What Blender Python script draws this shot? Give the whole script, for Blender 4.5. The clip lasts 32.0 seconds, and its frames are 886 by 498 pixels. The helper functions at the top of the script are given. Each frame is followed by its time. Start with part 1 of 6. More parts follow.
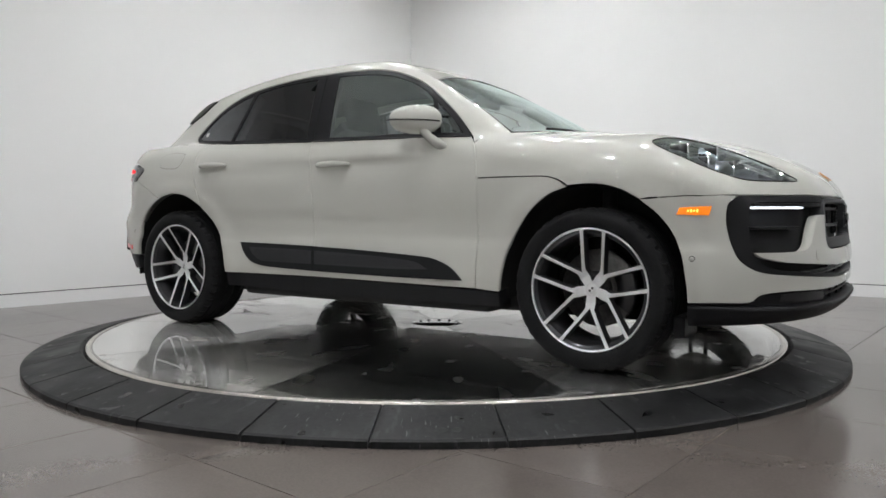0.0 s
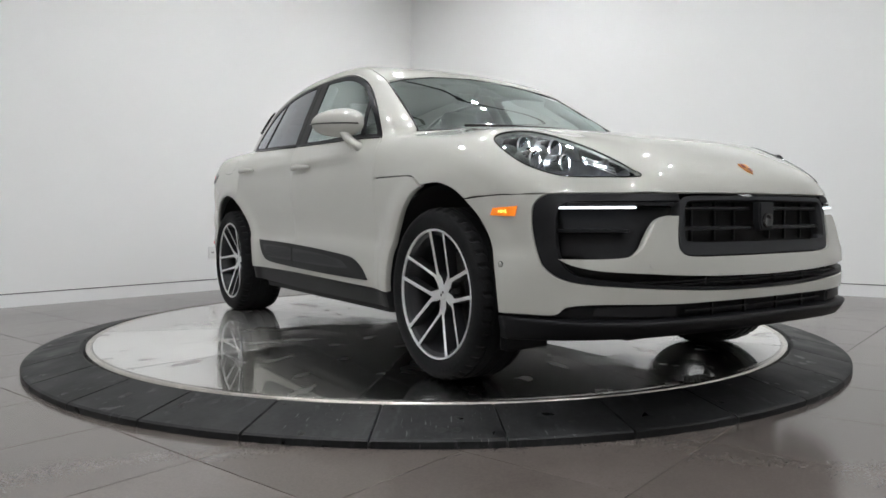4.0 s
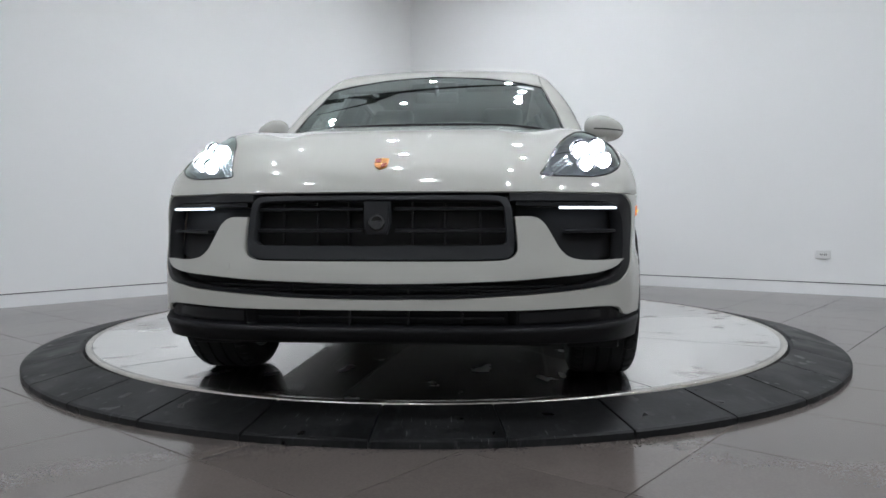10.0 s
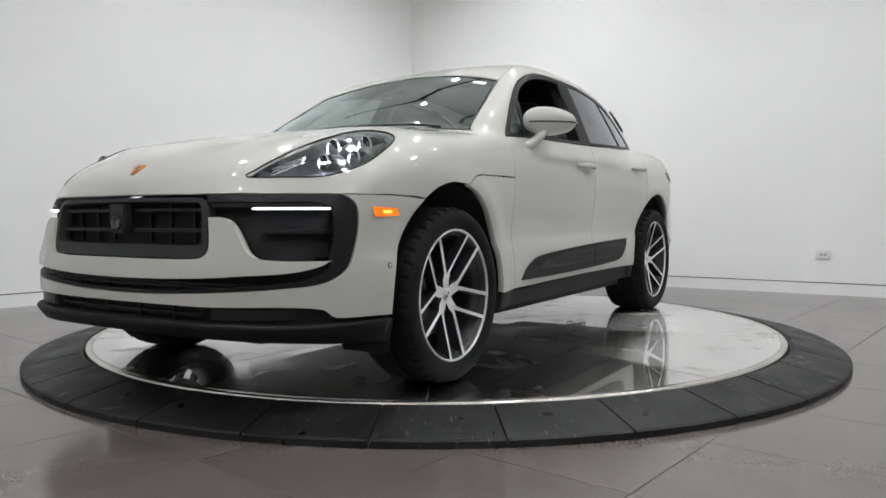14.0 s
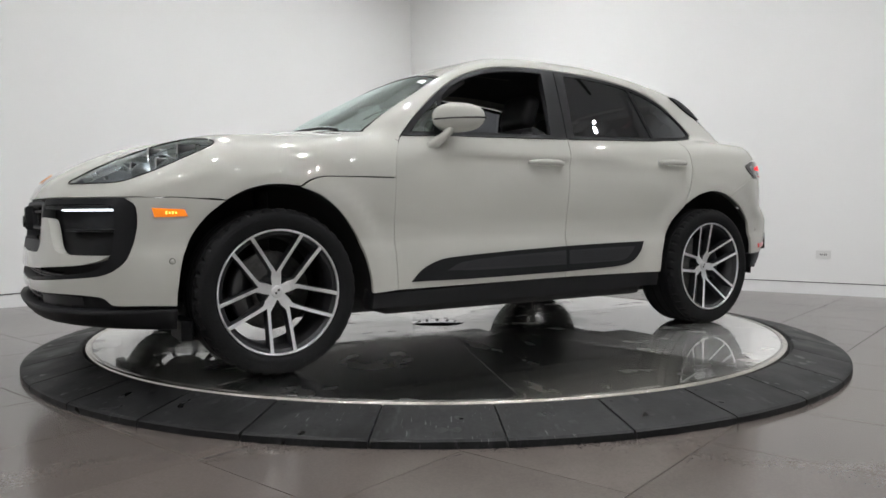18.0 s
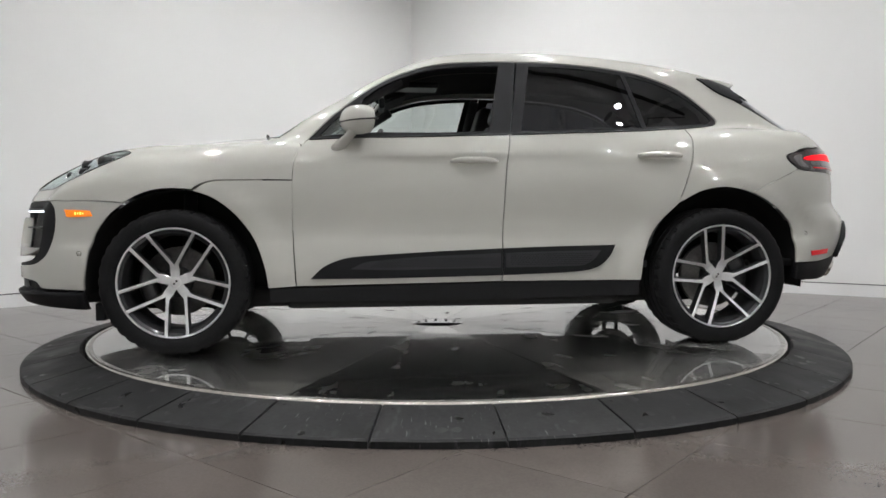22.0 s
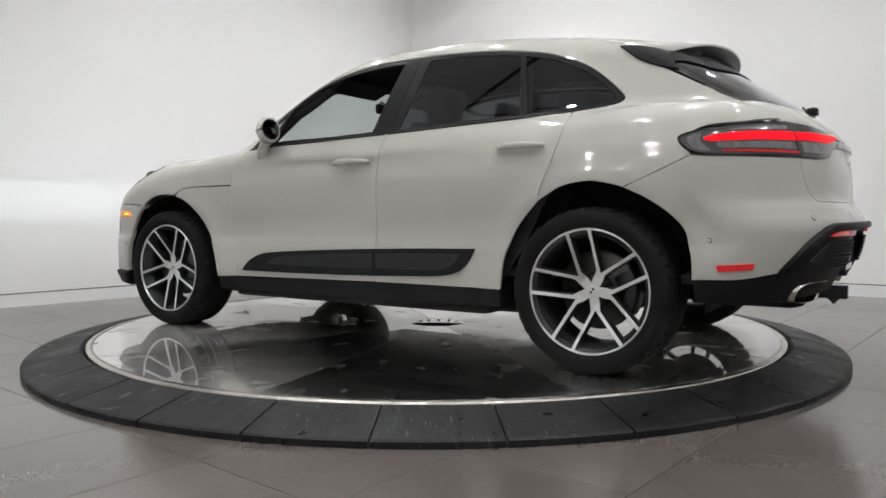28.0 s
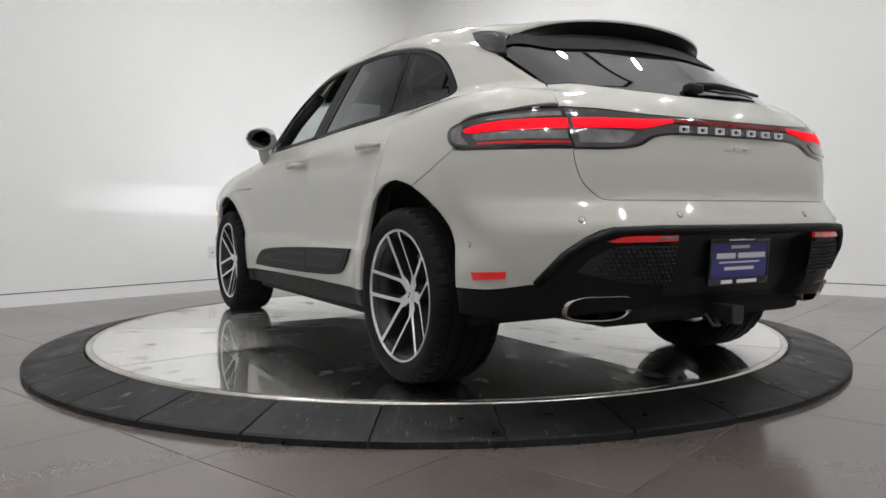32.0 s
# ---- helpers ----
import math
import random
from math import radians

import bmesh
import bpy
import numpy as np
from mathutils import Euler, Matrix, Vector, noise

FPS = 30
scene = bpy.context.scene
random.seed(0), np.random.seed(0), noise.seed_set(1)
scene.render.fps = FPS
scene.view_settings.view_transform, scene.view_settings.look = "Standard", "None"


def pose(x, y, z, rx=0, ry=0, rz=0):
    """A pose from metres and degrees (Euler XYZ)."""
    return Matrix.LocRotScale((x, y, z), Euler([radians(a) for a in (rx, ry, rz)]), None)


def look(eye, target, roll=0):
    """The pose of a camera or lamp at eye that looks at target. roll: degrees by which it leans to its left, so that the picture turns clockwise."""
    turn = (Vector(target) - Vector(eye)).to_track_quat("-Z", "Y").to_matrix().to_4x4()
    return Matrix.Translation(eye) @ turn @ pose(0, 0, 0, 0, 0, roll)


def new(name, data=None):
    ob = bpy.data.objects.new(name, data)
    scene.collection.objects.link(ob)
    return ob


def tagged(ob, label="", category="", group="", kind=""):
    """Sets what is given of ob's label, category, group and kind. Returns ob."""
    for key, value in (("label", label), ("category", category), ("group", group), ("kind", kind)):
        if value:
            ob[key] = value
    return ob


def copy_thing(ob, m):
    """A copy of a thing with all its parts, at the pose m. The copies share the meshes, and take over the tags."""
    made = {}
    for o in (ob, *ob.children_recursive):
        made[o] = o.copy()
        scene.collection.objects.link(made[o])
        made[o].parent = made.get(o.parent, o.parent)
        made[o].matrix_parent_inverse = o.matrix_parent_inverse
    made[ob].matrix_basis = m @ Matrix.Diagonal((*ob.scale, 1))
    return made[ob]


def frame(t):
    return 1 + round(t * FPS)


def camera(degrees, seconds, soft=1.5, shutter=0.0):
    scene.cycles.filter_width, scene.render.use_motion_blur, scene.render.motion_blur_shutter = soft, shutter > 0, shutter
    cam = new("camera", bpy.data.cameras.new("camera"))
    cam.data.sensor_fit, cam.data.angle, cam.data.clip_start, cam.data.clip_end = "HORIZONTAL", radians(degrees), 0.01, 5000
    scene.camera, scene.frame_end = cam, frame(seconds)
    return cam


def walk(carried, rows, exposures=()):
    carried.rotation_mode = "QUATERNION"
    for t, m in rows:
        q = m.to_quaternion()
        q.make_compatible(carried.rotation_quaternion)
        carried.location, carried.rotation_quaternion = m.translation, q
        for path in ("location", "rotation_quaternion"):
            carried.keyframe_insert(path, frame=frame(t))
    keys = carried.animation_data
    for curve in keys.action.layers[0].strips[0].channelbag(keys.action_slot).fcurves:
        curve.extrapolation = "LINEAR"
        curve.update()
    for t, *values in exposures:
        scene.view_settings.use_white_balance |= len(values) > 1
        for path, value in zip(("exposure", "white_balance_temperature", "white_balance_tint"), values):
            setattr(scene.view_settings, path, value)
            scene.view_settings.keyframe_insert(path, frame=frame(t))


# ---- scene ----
cam = camera(61.44, 32.0, soft=1.6)
YAW, PITCH = radians(-0.429), radians(-2.683)
EYE = Vector((0, -4.777, 0.696))
AIM = EYE + Vector((-math.sin(YAW) * math.cos(PITCH), math.cos(YAW) * math.cos(PITCH), math.sin(PITCH)))
walk(cam, [(0, look(EYE, AIM, -0.205)), (32, look(EYE, AIM, -0.205))],
     [(0, 0.0, 6500, 10), (3.5, 0.0, 6500, 10), (5.5, -0.10, 6150, 9), (9, -0.16, 6100, 10), (12.5, -0.08, 6200, 9), (14.5, 0.0, 6500, 10), (32, 0.0, 6600, 11)])

# ---- light: a closed white studio under ceiling spots ----
world = bpy.data.worlds.new("world")
scene.world = world
world.use_nodes = True
world.node_tree.nodes["Background"].inputs["Color"].default_value = (0.9, 0.95, 1, 1)
world.node_tree.nodes["Background"].inputs["Strength"].default_value = 0.02
scene.view_settings.exposure = 0.0
LAMP = 930.0          # glow of a ceiling spot
CEIL, FLOOR = 4.2, -0.082


# ---- materials ----
def mat(name, colour, rough=0.5, metal=0.0, grain=0.0, scale=60.0, stains=0.0, blot=1.5, bump=0.0, coat=0.0, spec=0.5, glow=0.0, stretch=(1, 1, 1), rvar=0.0, aniso=0.0, apart=False):
    """A surface with fine grain and larger stains, both in metres of the thing's own space; apart: each piece has its own."""
    m = bpy.data.materials.new(name)
    m.use_nodes = True
    t = m.node_tree
    p = t.nodes["Principled BSDF"]
    p.inputs["Base Color"].default_value = (*colour, 1)
    p.inputs["Roughness"].default_value, p.inputs["Metallic"].default_value = rough, metal
    p.inputs["Coat Weight"].default_value, p.inputs["Coat Roughness"].default_value = coat, 0.012
    p.inputs["Specular IOR Level"].default_value = spec
    p.inputs["Anisotropic"].default_value = aniso
    if glow:
        p.inputs["Emission Color"].default_value, p.inputs["Emission Strength"].default_value = (*colour, 1), glow
    if not (grain or stains or bump or rvar):
        return m
    co = t.nodes.new("ShaderNodeTexCoord")
    mp = t.nodes.new("ShaderNodeMapping")
    mp.inputs["Scale"].default_value = stretch
    place = co.outputs["Object"]
    if apart:
        place = own_place(t, place)
    t.links.new(place, mp.inputs["Vector"])
    fine, wide = t.nodes.new("ShaderNodeTexNoise"), t.nodes.new("ShaderNodeTexNoise")
    fine.inputs["Scale"].default_value, wide.inputs["Scale"].default_value = scale, blot
    fine.inputs["Detail"].default_value, wide.inputs["Detail"].default_value = 4, 5
    t.links.new(mp.outputs["Vector"], fine.inputs["Vector"])
    t.links.new(place, wide.inputs["Vector"])
    last = None
    for tex, amount in ((fine, grain), (wide, stains)):
        if not amount:
            continue
        mr = t.nodes.new("ShaderNodeMapRange")
        mr.inputs["From Min"].default_value, mr.inputs["From Max"].default_value = 0.3, 0.7
        mr.inputs["To Min"].default_value, mr.inputs["To Max"].default_value = 1 - amount, 1 + amount
        t.links.new(tex.outputs["Fac"], mr.inputs["Value"])
        mix = t.nodes.new("ShaderNodeVectorMath")
        mix.operation = "MULTIPLY"
        if last:
            t.links.new(last, mix.inputs[0])
        else:
            mix.inputs[0].default_value = colour
        t.links.new(mr.outputs["Result"], mix.inputs[1])
        last = mix.outputs["Vector"]
    if last:
        t.links.new(last, p.inputs["Base Color"])
    if rvar:
        mr = t.nodes.new("ShaderNodeMapRange")
        mr.inputs["From Min"].default_value, mr.inputs["From Max"].default_value = 0.35, 0.65
        mr.inputs["To Min"].default_value, mr.inputs["To Max"].default_value = max(0.02, rough - rvar), rough + rvar
        t.links.new(wide.outputs["Fac"], mr.inputs["Value"])
        t.links.new(mr.outputs["Result"], p.inputs["Roughness"])
    if bump:
        b = t.nodes.new("ShaderNodeBump")
        b.inputs["Strength"].default_value, b.inputs["Distance"].default_value = 1.0, bump
        t.links.new(fine.outputs["Fac"], b.inputs["Height"])
        t.links.new(b.outputs["Normal"], p.inputs["Normal"])
    return m


def own_place(t, place):
    """Coordinates shifted at random from piece to piece."""
    info, far, add = t.nodes.new("ShaderNodeObjectInfo"), t.nodes.new("ShaderNodeVectorMath"), t.nodes.new("ShaderNodeVectorMath")
    far.operation = "MULTIPLY"
    far.inputs[1].default_value = (83.0, 47.0, 61.0)
    t.links.new(info.outputs["Random"], far.inputs[0])
    t.links.new(place, add.inputs[0])
    t.links.new(far.outputs["Vector"], add.inputs[1])
    return add.outputs["Vector"]


def marks(m, colour, scale, low, high, amount=1.0, rough=None, stretch=(1, 1, 1), patch=0.0, apart=False, detail=6.0):
    """Spots, smears or scratches of another colour where a noise rises above low; patch: only in some places of that scale."""
    t = m.node_tree
    p = t.nodes["Principled BSDF"]
    co, mp, noise, mr = (t.nodes.new(n) for n in ("ShaderNodeTexCoord", "ShaderNodeMapping", "ShaderNodeTexNoise", "ShaderNodeMapRange"))
    place = own_place(t, co.outputs["Object"]) if apart else co.outputs["Object"]
    mp.inputs["Scale"].default_value, mp.inputs["Location"].default_value = stretch, (scale * 0.37, low * 11, 1.7)
    noise.inputs["Scale"].default_value, noise.inputs["Detail"].default_value = scale, detail
    mr.inputs["From Min"].default_value, mr.inputs["From Max"].default_value, mr.inputs["To Max"].default_value = low, high, amount
    t.links.new(place, mp.inputs["Vector"])
    t.links.new(mp.outputs["Vector"], noise.inputs["Vector"])
    t.links.new(noise.outputs["Fac"], mr.inputs["Value"])
    fac = mr.outputs["Result"]
    if patch:
        wide, mr2, mul = (t.nodes.new(n) for n in ("ShaderNodeTexNoise", "ShaderNodeMapRange", "ShaderNodeMath"))
        wide.inputs["Scale"].default_value = patch
        mr2.inputs["From Min"].default_value, mr2.inputs["From Max"].default_value = 0.5, 0.62
        mul.operation = "MULTIPLY"
        t.links.new(place, wide.inputs["Vector"])
        t.links.new(wide.outputs["Fac"], mr2.inputs["Value"])
        t.links.new(fac, mul.inputs[0])
        t.links.new(mr2.outputs["Result"], mul.inputs[1])
        fac = mul.outputs["Value"]
    for key, value in (("Base Color", (*colour, 1)), ("Roughness", rough)):
        if value is None:
            continue
        mix = t.nodes.new("ShaderNodeMix")
        mix.data_type = "RGBA" if key == "Base Color" else "FLOAT"
        a, b, out = ((6, 7, 2) if key == "Base Color" else (2, 3, 0))
        mix.inputs[b].default_value = value
        mix.inputs[a].default_value = p.inputs[key].default_value
        if p.inputs[key].links:
            t.links.new(p.inputs[key].links[0].from_socket, mix.inputs[a])
        t.links.new(fac, mix.inputs[0])
        t.links.new(mix.outputs[out], p.inputs[key])
    return m


def pane_mat(name, tint, base=0.08, steep=2.0, sheen=(0.86, 0.98, 0.96)):
    """Thin glass: what lies behind it, tinted, and the mirror image on it by Fresnel."""
    m = bpy.data.materials.new(name)
    m.use_nodes = True
    t = m.node_tree
    t.nodes.remove(t.nodes["Principled BSDF"])
    clear, gloss, mix, lw, pw, ma = (t.nodes.new(n) for n in ("ShaderNodeBsdfTransparent", "ShaderNodeBsdfGlossy", "ShaderNodeMixShader", "ShaderNodeLayerWeight", "ShaderNodeMath", "ShaderNodeMath"))
    clear.inputs["Color"].default_value = (*tint, 1)
    gloss.inputs["Roughness"].default_value = 0.01
    gloss.inputs["Color"].default_value = (*sheen, 1)
    lw.inputs["Blend"].default_value = 0.5
    pw.operation, ma.operation = "POWER", "MULTIPLY_ADD"
    pw.inputs[1].default_value = steep
    ma.inputs[1].default_value, ma.inputs[2].default_value = 1 - base, base
    t.links.new(lw.outputs["Facing"], pw.inputs[0])
    t.links.new(pw.outputs["Value"], ma.inputs[0])
    t.links.new(ma.outputs["Value"], mix.inputs["Fac"])
    t.links.new(clear.outputs["BSDF"], mix.inputs[1])
    t.links.new(gloss.outputs["BSDF"], mix.inputs[2])
    t.links.new(mix.outputs["Shader"], t.nodes["Material Output"].inputs["Surface"])
    return m


PAINT = mat("chalk_grey_paint", (0.45, 0.445, 0.403), 0.5, spec=0.12, coat=1.0, grain=0.012, scale=900, stains=0.012, blot=3)
PAINT.node_tree.nodes["Principled BSDF"].inputs["Coat IOR"].default_value = 1.7
PAINT.node_tree.nodes["Principled BSDF"].inputs["Coat Roughness"].default_value = 0.05
PLASTIC = mat("black_grained_plastic", (0.008, 0.008, 0.009), 0.5, spec=0.2, grain=0.2, scale=700, stains=0.12, blot=6, bump=0.0002)
SATIN = mat("black_satin_plastic", (0.008, 0.008, 0.009), 0.38, spec=0.3, grain=0.1, scale=300, stains=0.1, blot=5)
PIANO = mat("black_gloss_plastic", (0.006, 0.006, 0.007), 0.06, coat=0.6)
BANDBLACK = mat("satin_black_film", (0.007, 0.007, 0.008), 0.42, spec=0.12, stains=0.1, blot=7)
GREYPLAST = mat("dark_grey_plastic", (0.021, 0.022, 0.024), 0.5, spec=0.3, grain=0.15, scale=500, stains=0.1, blot=8)
DARK = mat("dark_cavity_felt", (0.008, 0.008, 0.008), 0.9, grain=0.3, scale=200)
RUBBER = mat("tyre_rubber", (0.009, 0.009, 0.0095), 0.70, spec=0.14, grain=0.25, scale=160, stains=0.25, blot=7, bump=0.0006)
SEAL = mat("rubber_seal", (0.012, 0.012, 0.012), 0.6)
CUT = mat("machined_aluminium", (0.80, 0.805, 0.81), 0.34, metal=1.0, grain=0.06, scale=400, stains=0.05, blot=10)
GUN = mat("dark_grey_wheel_paint", (0.020, 0.020, 0.022), 0.38, metal=0.3, grain=0.05, scale=300, coat=0.15)
IRON = mat("brake_iron", (0.13, 0.127, 0.122), 0.42, metal=1.0, grain=0.15, scale=90, stains=0.3, blot=12)
CALIPER = mat("black_caliper_paint", (0.015, 0.015, 0.018), 0.3, coat=0.5)
CHROME = mat("chrome", (0.80, 0.81, 0.82), 0.10, metal=1.0, stains=0.05, blot=20)
EXHAUST = mat("brushed_exhaust_steel", (0.62, 0.60, 0.57), 0.22, metal=1.0, grain=0.1, scale=200, stains=0.2, blot=15)
GLASS = pane_mat("clear_glass", (0.80, 0.88, 0.86), 0.26, 2.6)
TINT = pane_mat("privacy_glass", (0.10, 0.105, 0.115), 0.085, 4.5, (0.93, 0.96, 1.0))
REARTINT = pane_mat("rear_privacy_glass", (0.07, 0.072, 0.08), 0.20, 1.9, (0.95, 0.96, 1.0))
LENS = pane_mat("lamp_lens", (0.93, 0.95, 0.97), 0.06)
BOWL = mat("dark_silver_reflector", (0.19, 0.19, 0.215), 0.28, metal=0.5, stains=0.25, blot=22)
ORANGE = mat("amber_reflector", (0.85, 0.22, 0.01), 0.15, coat=0.8, grain=0.15, scale=250, glow=0.55)
AMBERLED = mat("amber_diode", (1.0, 0.55, 0.08), 0.3, glow=2.0)
# slight glow put in to brighten the red; the side reflectors are no lamps
REDREF = mat("glowing_red_reflector", (0.55, 0.01, 0.015), 0.2, coat=0.8, grain=0.15, scale=300, glow=0.25)
REDLIT = mat("red_light_guide", (0.90, 0.003, 0.012), 0.4, spec=0.1, glow=0.9)
SMOKE = mat("smoked_lamp_lens", (0.055, 0.05, 0.052), 0.10, coat=1.0, stains=0.12, blot=14)
CLEARLAMP = mat("clear_grey_lamp_window", (0.15, 0.145, 0.15), 0.18, coat=1.0, stains=0.25, blot=25)
REDDARK = mat("dark_red_lens", (0.16, 0.004, 0.008), 0.08, coat=1.0, stains=0.2, blot=10)
WHITELIT = mat("daylight_strip", (0.85, 0.92, 1.0), 0.3, glow=2.2)
LAMPLIT = mat("headlight_lens", (0.88, 0.94, 1.0), 0.3, glow=170.0)
BEAM = mat("low_beam_source", (0.88, 0.94, 1.0), 0.3, glow=46000.0)
LEATHER = mat("black_leather", (0.018, 0.018, 0.019), 0.5, grain=0.25, scale=250, bump=0.0008, stains=0.15, blot=6)
LINER = mat("dark_headliner_cloth", (0.03, 0.03, 0.031), 0.9, grain=0.2, scale=400)
GOLD = mat("gilt_badge", (0.85, 0.42, 0.16), 0.28, metal=0.9, grain=0.25, scale=300)
DIMRED = mat("badge_enamel", (0.30, 0.05, 0.03), 0.3, coat=0.6)
BLUEPLATE = mat("blue_plate_enamel", (0.045, 0.040, 0.22), 0.4, grain=0.05, scale=200)
WHITEINK = mat("white_print", (0.78, 0.78, 0.80), 0.5)
# dark tint stands in for dark surroundings that the mirror would reflect
MIRRORGLASS = mat("mirror_glass", (0.16, 0.165, 0.17), 0.03, metal=1.0)
PAPER = mat("white_sticker_paper", (0.75, 0.76, 0.74), 0.7)
WALL = mat("white_wall_paint", (0.86, 0.86, 0.845), 0.75, grain=0.012, scale=180, stains=0.02, blot=0.5, bump=0.0003)
TRIMWHITE = mat("white_gloss_baseboard", (0.85, 0.85, 0.84), 0.4, grain=0.02, scale=80, stains=0.03, blot=2)
# dark grey holds the shade of the recess above the baseboard
REVEAL = mat("painted_gap_shade", (0.10, 0.10, 0.10), 0.8)
CEILING = mat("pale_ceiling_paint", (0.88, 0.88, 0.88), 0.9, grain=0.04, scale=50, stains=0.06, blot=0.6)
BLACKSTEEL = mat("black_track_steel", (0.02, 0.02, 0.02), 0.5, grain=0.2, scale=80)
LIT = mat("spot_lens", (0.955, 0.975, 1.0), 0.4, glow=LAMP)
TILE = mat("grey_porcelain_tile", (0.104, 0.089, 0.080), 0.16, grain=0.07, scale=120, stains=0.10, blot=1.1, apart=True)
marks(TILE, (0.045, 0.034, 0.028), 6.0, 0.46, 0.72, 0.40, 0.22, patch=0.8, apart=True)
marks(TILE, (0.050, 0.040, 0.034), 40.0, 0.50, 0.70, 0.10, 0.18, patch=1.1, apart=True)
GROUT = mat("dark_grout", (0.055, 0.052, 0.05), 0.8, grain=0.2, scale=120)
MATRUBBER = mat("black_rubber_ramp", (0.012, 0.0122, 0.0125), 0.52, spec=0.20, grain=0.22, scale=55, stains=0.45, blot=4, rvar=0.10, bump=0.0004, apart=True)
marks(MATRUBBER, (0.10, 0.105, 0.11), 9.0, 0.56, 0.70, 0.25, 0.60, stretch=(1, 2.6, 1), patch=3.0, apart=True)
marks(MATRUBBER, (0.20, 0.20, 0.20), 30.0, 0.66, 0.69, 0.6, 0.7, stretch=(0.5, 5, 1), patch=4.0, apart=True)
marks(MATRUBBER, (0.004, 0.004, 0.004), 20.0, 0.66, 0.70, 0.8, 0.2, patch=5.0, apart=True, detail=0.0)
STEEL = mat("worn_turntable_steel", (0.66, 0.65, 0.625), 0.24, metal=1.0, coat=1.0, grain=0.05, scale=40, stains=0.06, blot=2.5, stretch=(1, 14, 1), aniso=0.95, apart=True)
marks(STEEL, (0.42, 0.41, 0.39), 3.2, 0.50, 0.75, 0.18, 0.30, stretch=(1, 2, 1), apart=True)
marks(STEEL, (0.30, 0.29, 0.27), 14.0, 0.63, 0.75, 0.25, 0.30, patch=1.6, apart=True)
marks(STEEL, (0.36, 0.34, 0.30), 3.4, 0.58, 0.66, 0.45, 0.34, stretch=(1, 1.7, 1), apart=True, detail=9.0)
STEEL.node_tree.nodes["Principled BSDF"].inputs["Coat IOR"].default_value = 2.5
tangent = STEEL.node_tree.nodes.new("ShaderNodeTangent")
tangent.direction_type = "UV_MAP"
STEEL.node_tree.links.new(tangent.outputs["Tangent"], STEEL.node_tree.nodes["Principled BSDF"].inputs["Tangent"])
def damp_film(m):
    """A thin film whose gloss varies in patches and streaks."""
    t = m.node_tree
    p = t.nodes["Principled BSDF"]
    co, wide, streak, mp, a, b, add = (t.nodes.new(n) for n in ("ShaderNodeTexCoord", "ShaderNodeTexNoise", "ShaderNodeTexNoise", "ShaderNodeMapping", "ShaderNodeMapRange", "ShaderNodeMapRange", "ShaderNodeMath"))
    place = own_place(t, co.outputs["Object"])
    wide.inputs["Scale"].default_value, wide.inputs["Detail"].default_value, wide.inputs["Distortion"].default_value = 1.7, 7.0, 0.6
    streak.inputs["Scale"].default_value, streak.inputs["Detail"].default_value = 5.0, 6.0
    mp.inputs["Scale"].default_value = (0.5, 7.0, 1.0)
    t.links.new(place, wide.inputs["Vector"])
    t.links.new(place, mp.inputs["Vector"])
    t.links.new(mp.outputs["Vector"], streak.inputs["Vector"])
    for tex, mr, lo, hi, top in ((wide, a, 0.54, 0.575, 0.13), (streak, b, 0.52, 0.68, 0.025)):
        mr.inputs["From Min"].default_value, mr.inputs["From Max"].default_value = lo, hi
        mr.inputs["To Min"].default_value, mr.inputs["To Max"].default_value = 0.008, top
        t.links.new(tex.outputs["Fac"], mr.inputs["Value"])
    add.operation = "ADD"
    t.links.new(a.outputs["Result"], add.inputs[0])
    t.links.new(b.outputs["Result"], add.inputs[1])
    t.links.new(add.outputs["Value"], p.inputs["Coat Roughness"])
    # dried dirt dulls the film
    dirt, mp2, mr2 = (t.nodes.new(n) for n in ("ShaderNodeTexNoise", "ShaderNodeMapping", "ShaderNodeMapRange"))
    mp2.inputs["Scale"].default_value, mp2.inputs["Location"].default_value = (1, 1.7, 1), (3.4 * 0.37, 0.58 * 11, 1.7)
    dirt.inputs["Scale"].default_value, dirt.inputs["Detail"].default_value = 3.4, 9.0
    mr2.inputs["From Min"].default_value, mr2.inputs["From Max"].default_value = 0.58, 0.66
    mr2.inputs["To Min"].default_value, mr2.inputs["To Max"].default_value = 1.0, 0.80
    t.links.new(place, mp2.inputs["Vector"])
    t.links.new(mp2.outputs["Vector"], dirt.inputs["Vector"])
    t.links.new(dirt.outputs["Fac"], mr2.inputs["Value"])
    t.links.new(mr2.outputs["Result"], p.inputs["Coat Weight"])


damp_film(STEEL)
HUB = mat("hub_plate_steel", (0.66, 0.65, 0.625), 0.25, metal=1.0, coat=1.0, grain=0.1, scale=60, stains=0.15, blot=6)
HUB.node_tree.nodes["Principled BSDF"].inputs["Coat IOR"].default_value = 2.5
EDGE = mat("turntable_rim_steel", (0.62, 0.59, 0.54), 0.25, metal=1.0, grain=0.15, scale=90, stains=0.25, blot=4)
SOCKET = mat("white_socket_plastic", (0.74, 0.74, 0.72), 0.35)
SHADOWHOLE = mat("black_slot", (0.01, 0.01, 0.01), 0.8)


# ---- mesh helpers ----
def link(name, mesh, material, parent=None, label="", kind=""):
    if isinstance(mesh, bmesh.types.BMesh):
        data = bpy.data.meshes.new(name)
        mesh.to_mesh(data)
        mesh.free()
    else:
        data = mesh
    if material and not data.materials:
        data.materials.append(material)
    ob = new(name, data)
    ob.parent = parent
    return tagged(ob, label=label, kind=kind)


def part(name, bm, material, parent, label=""):
    return link(name, bm, material, parent, label)


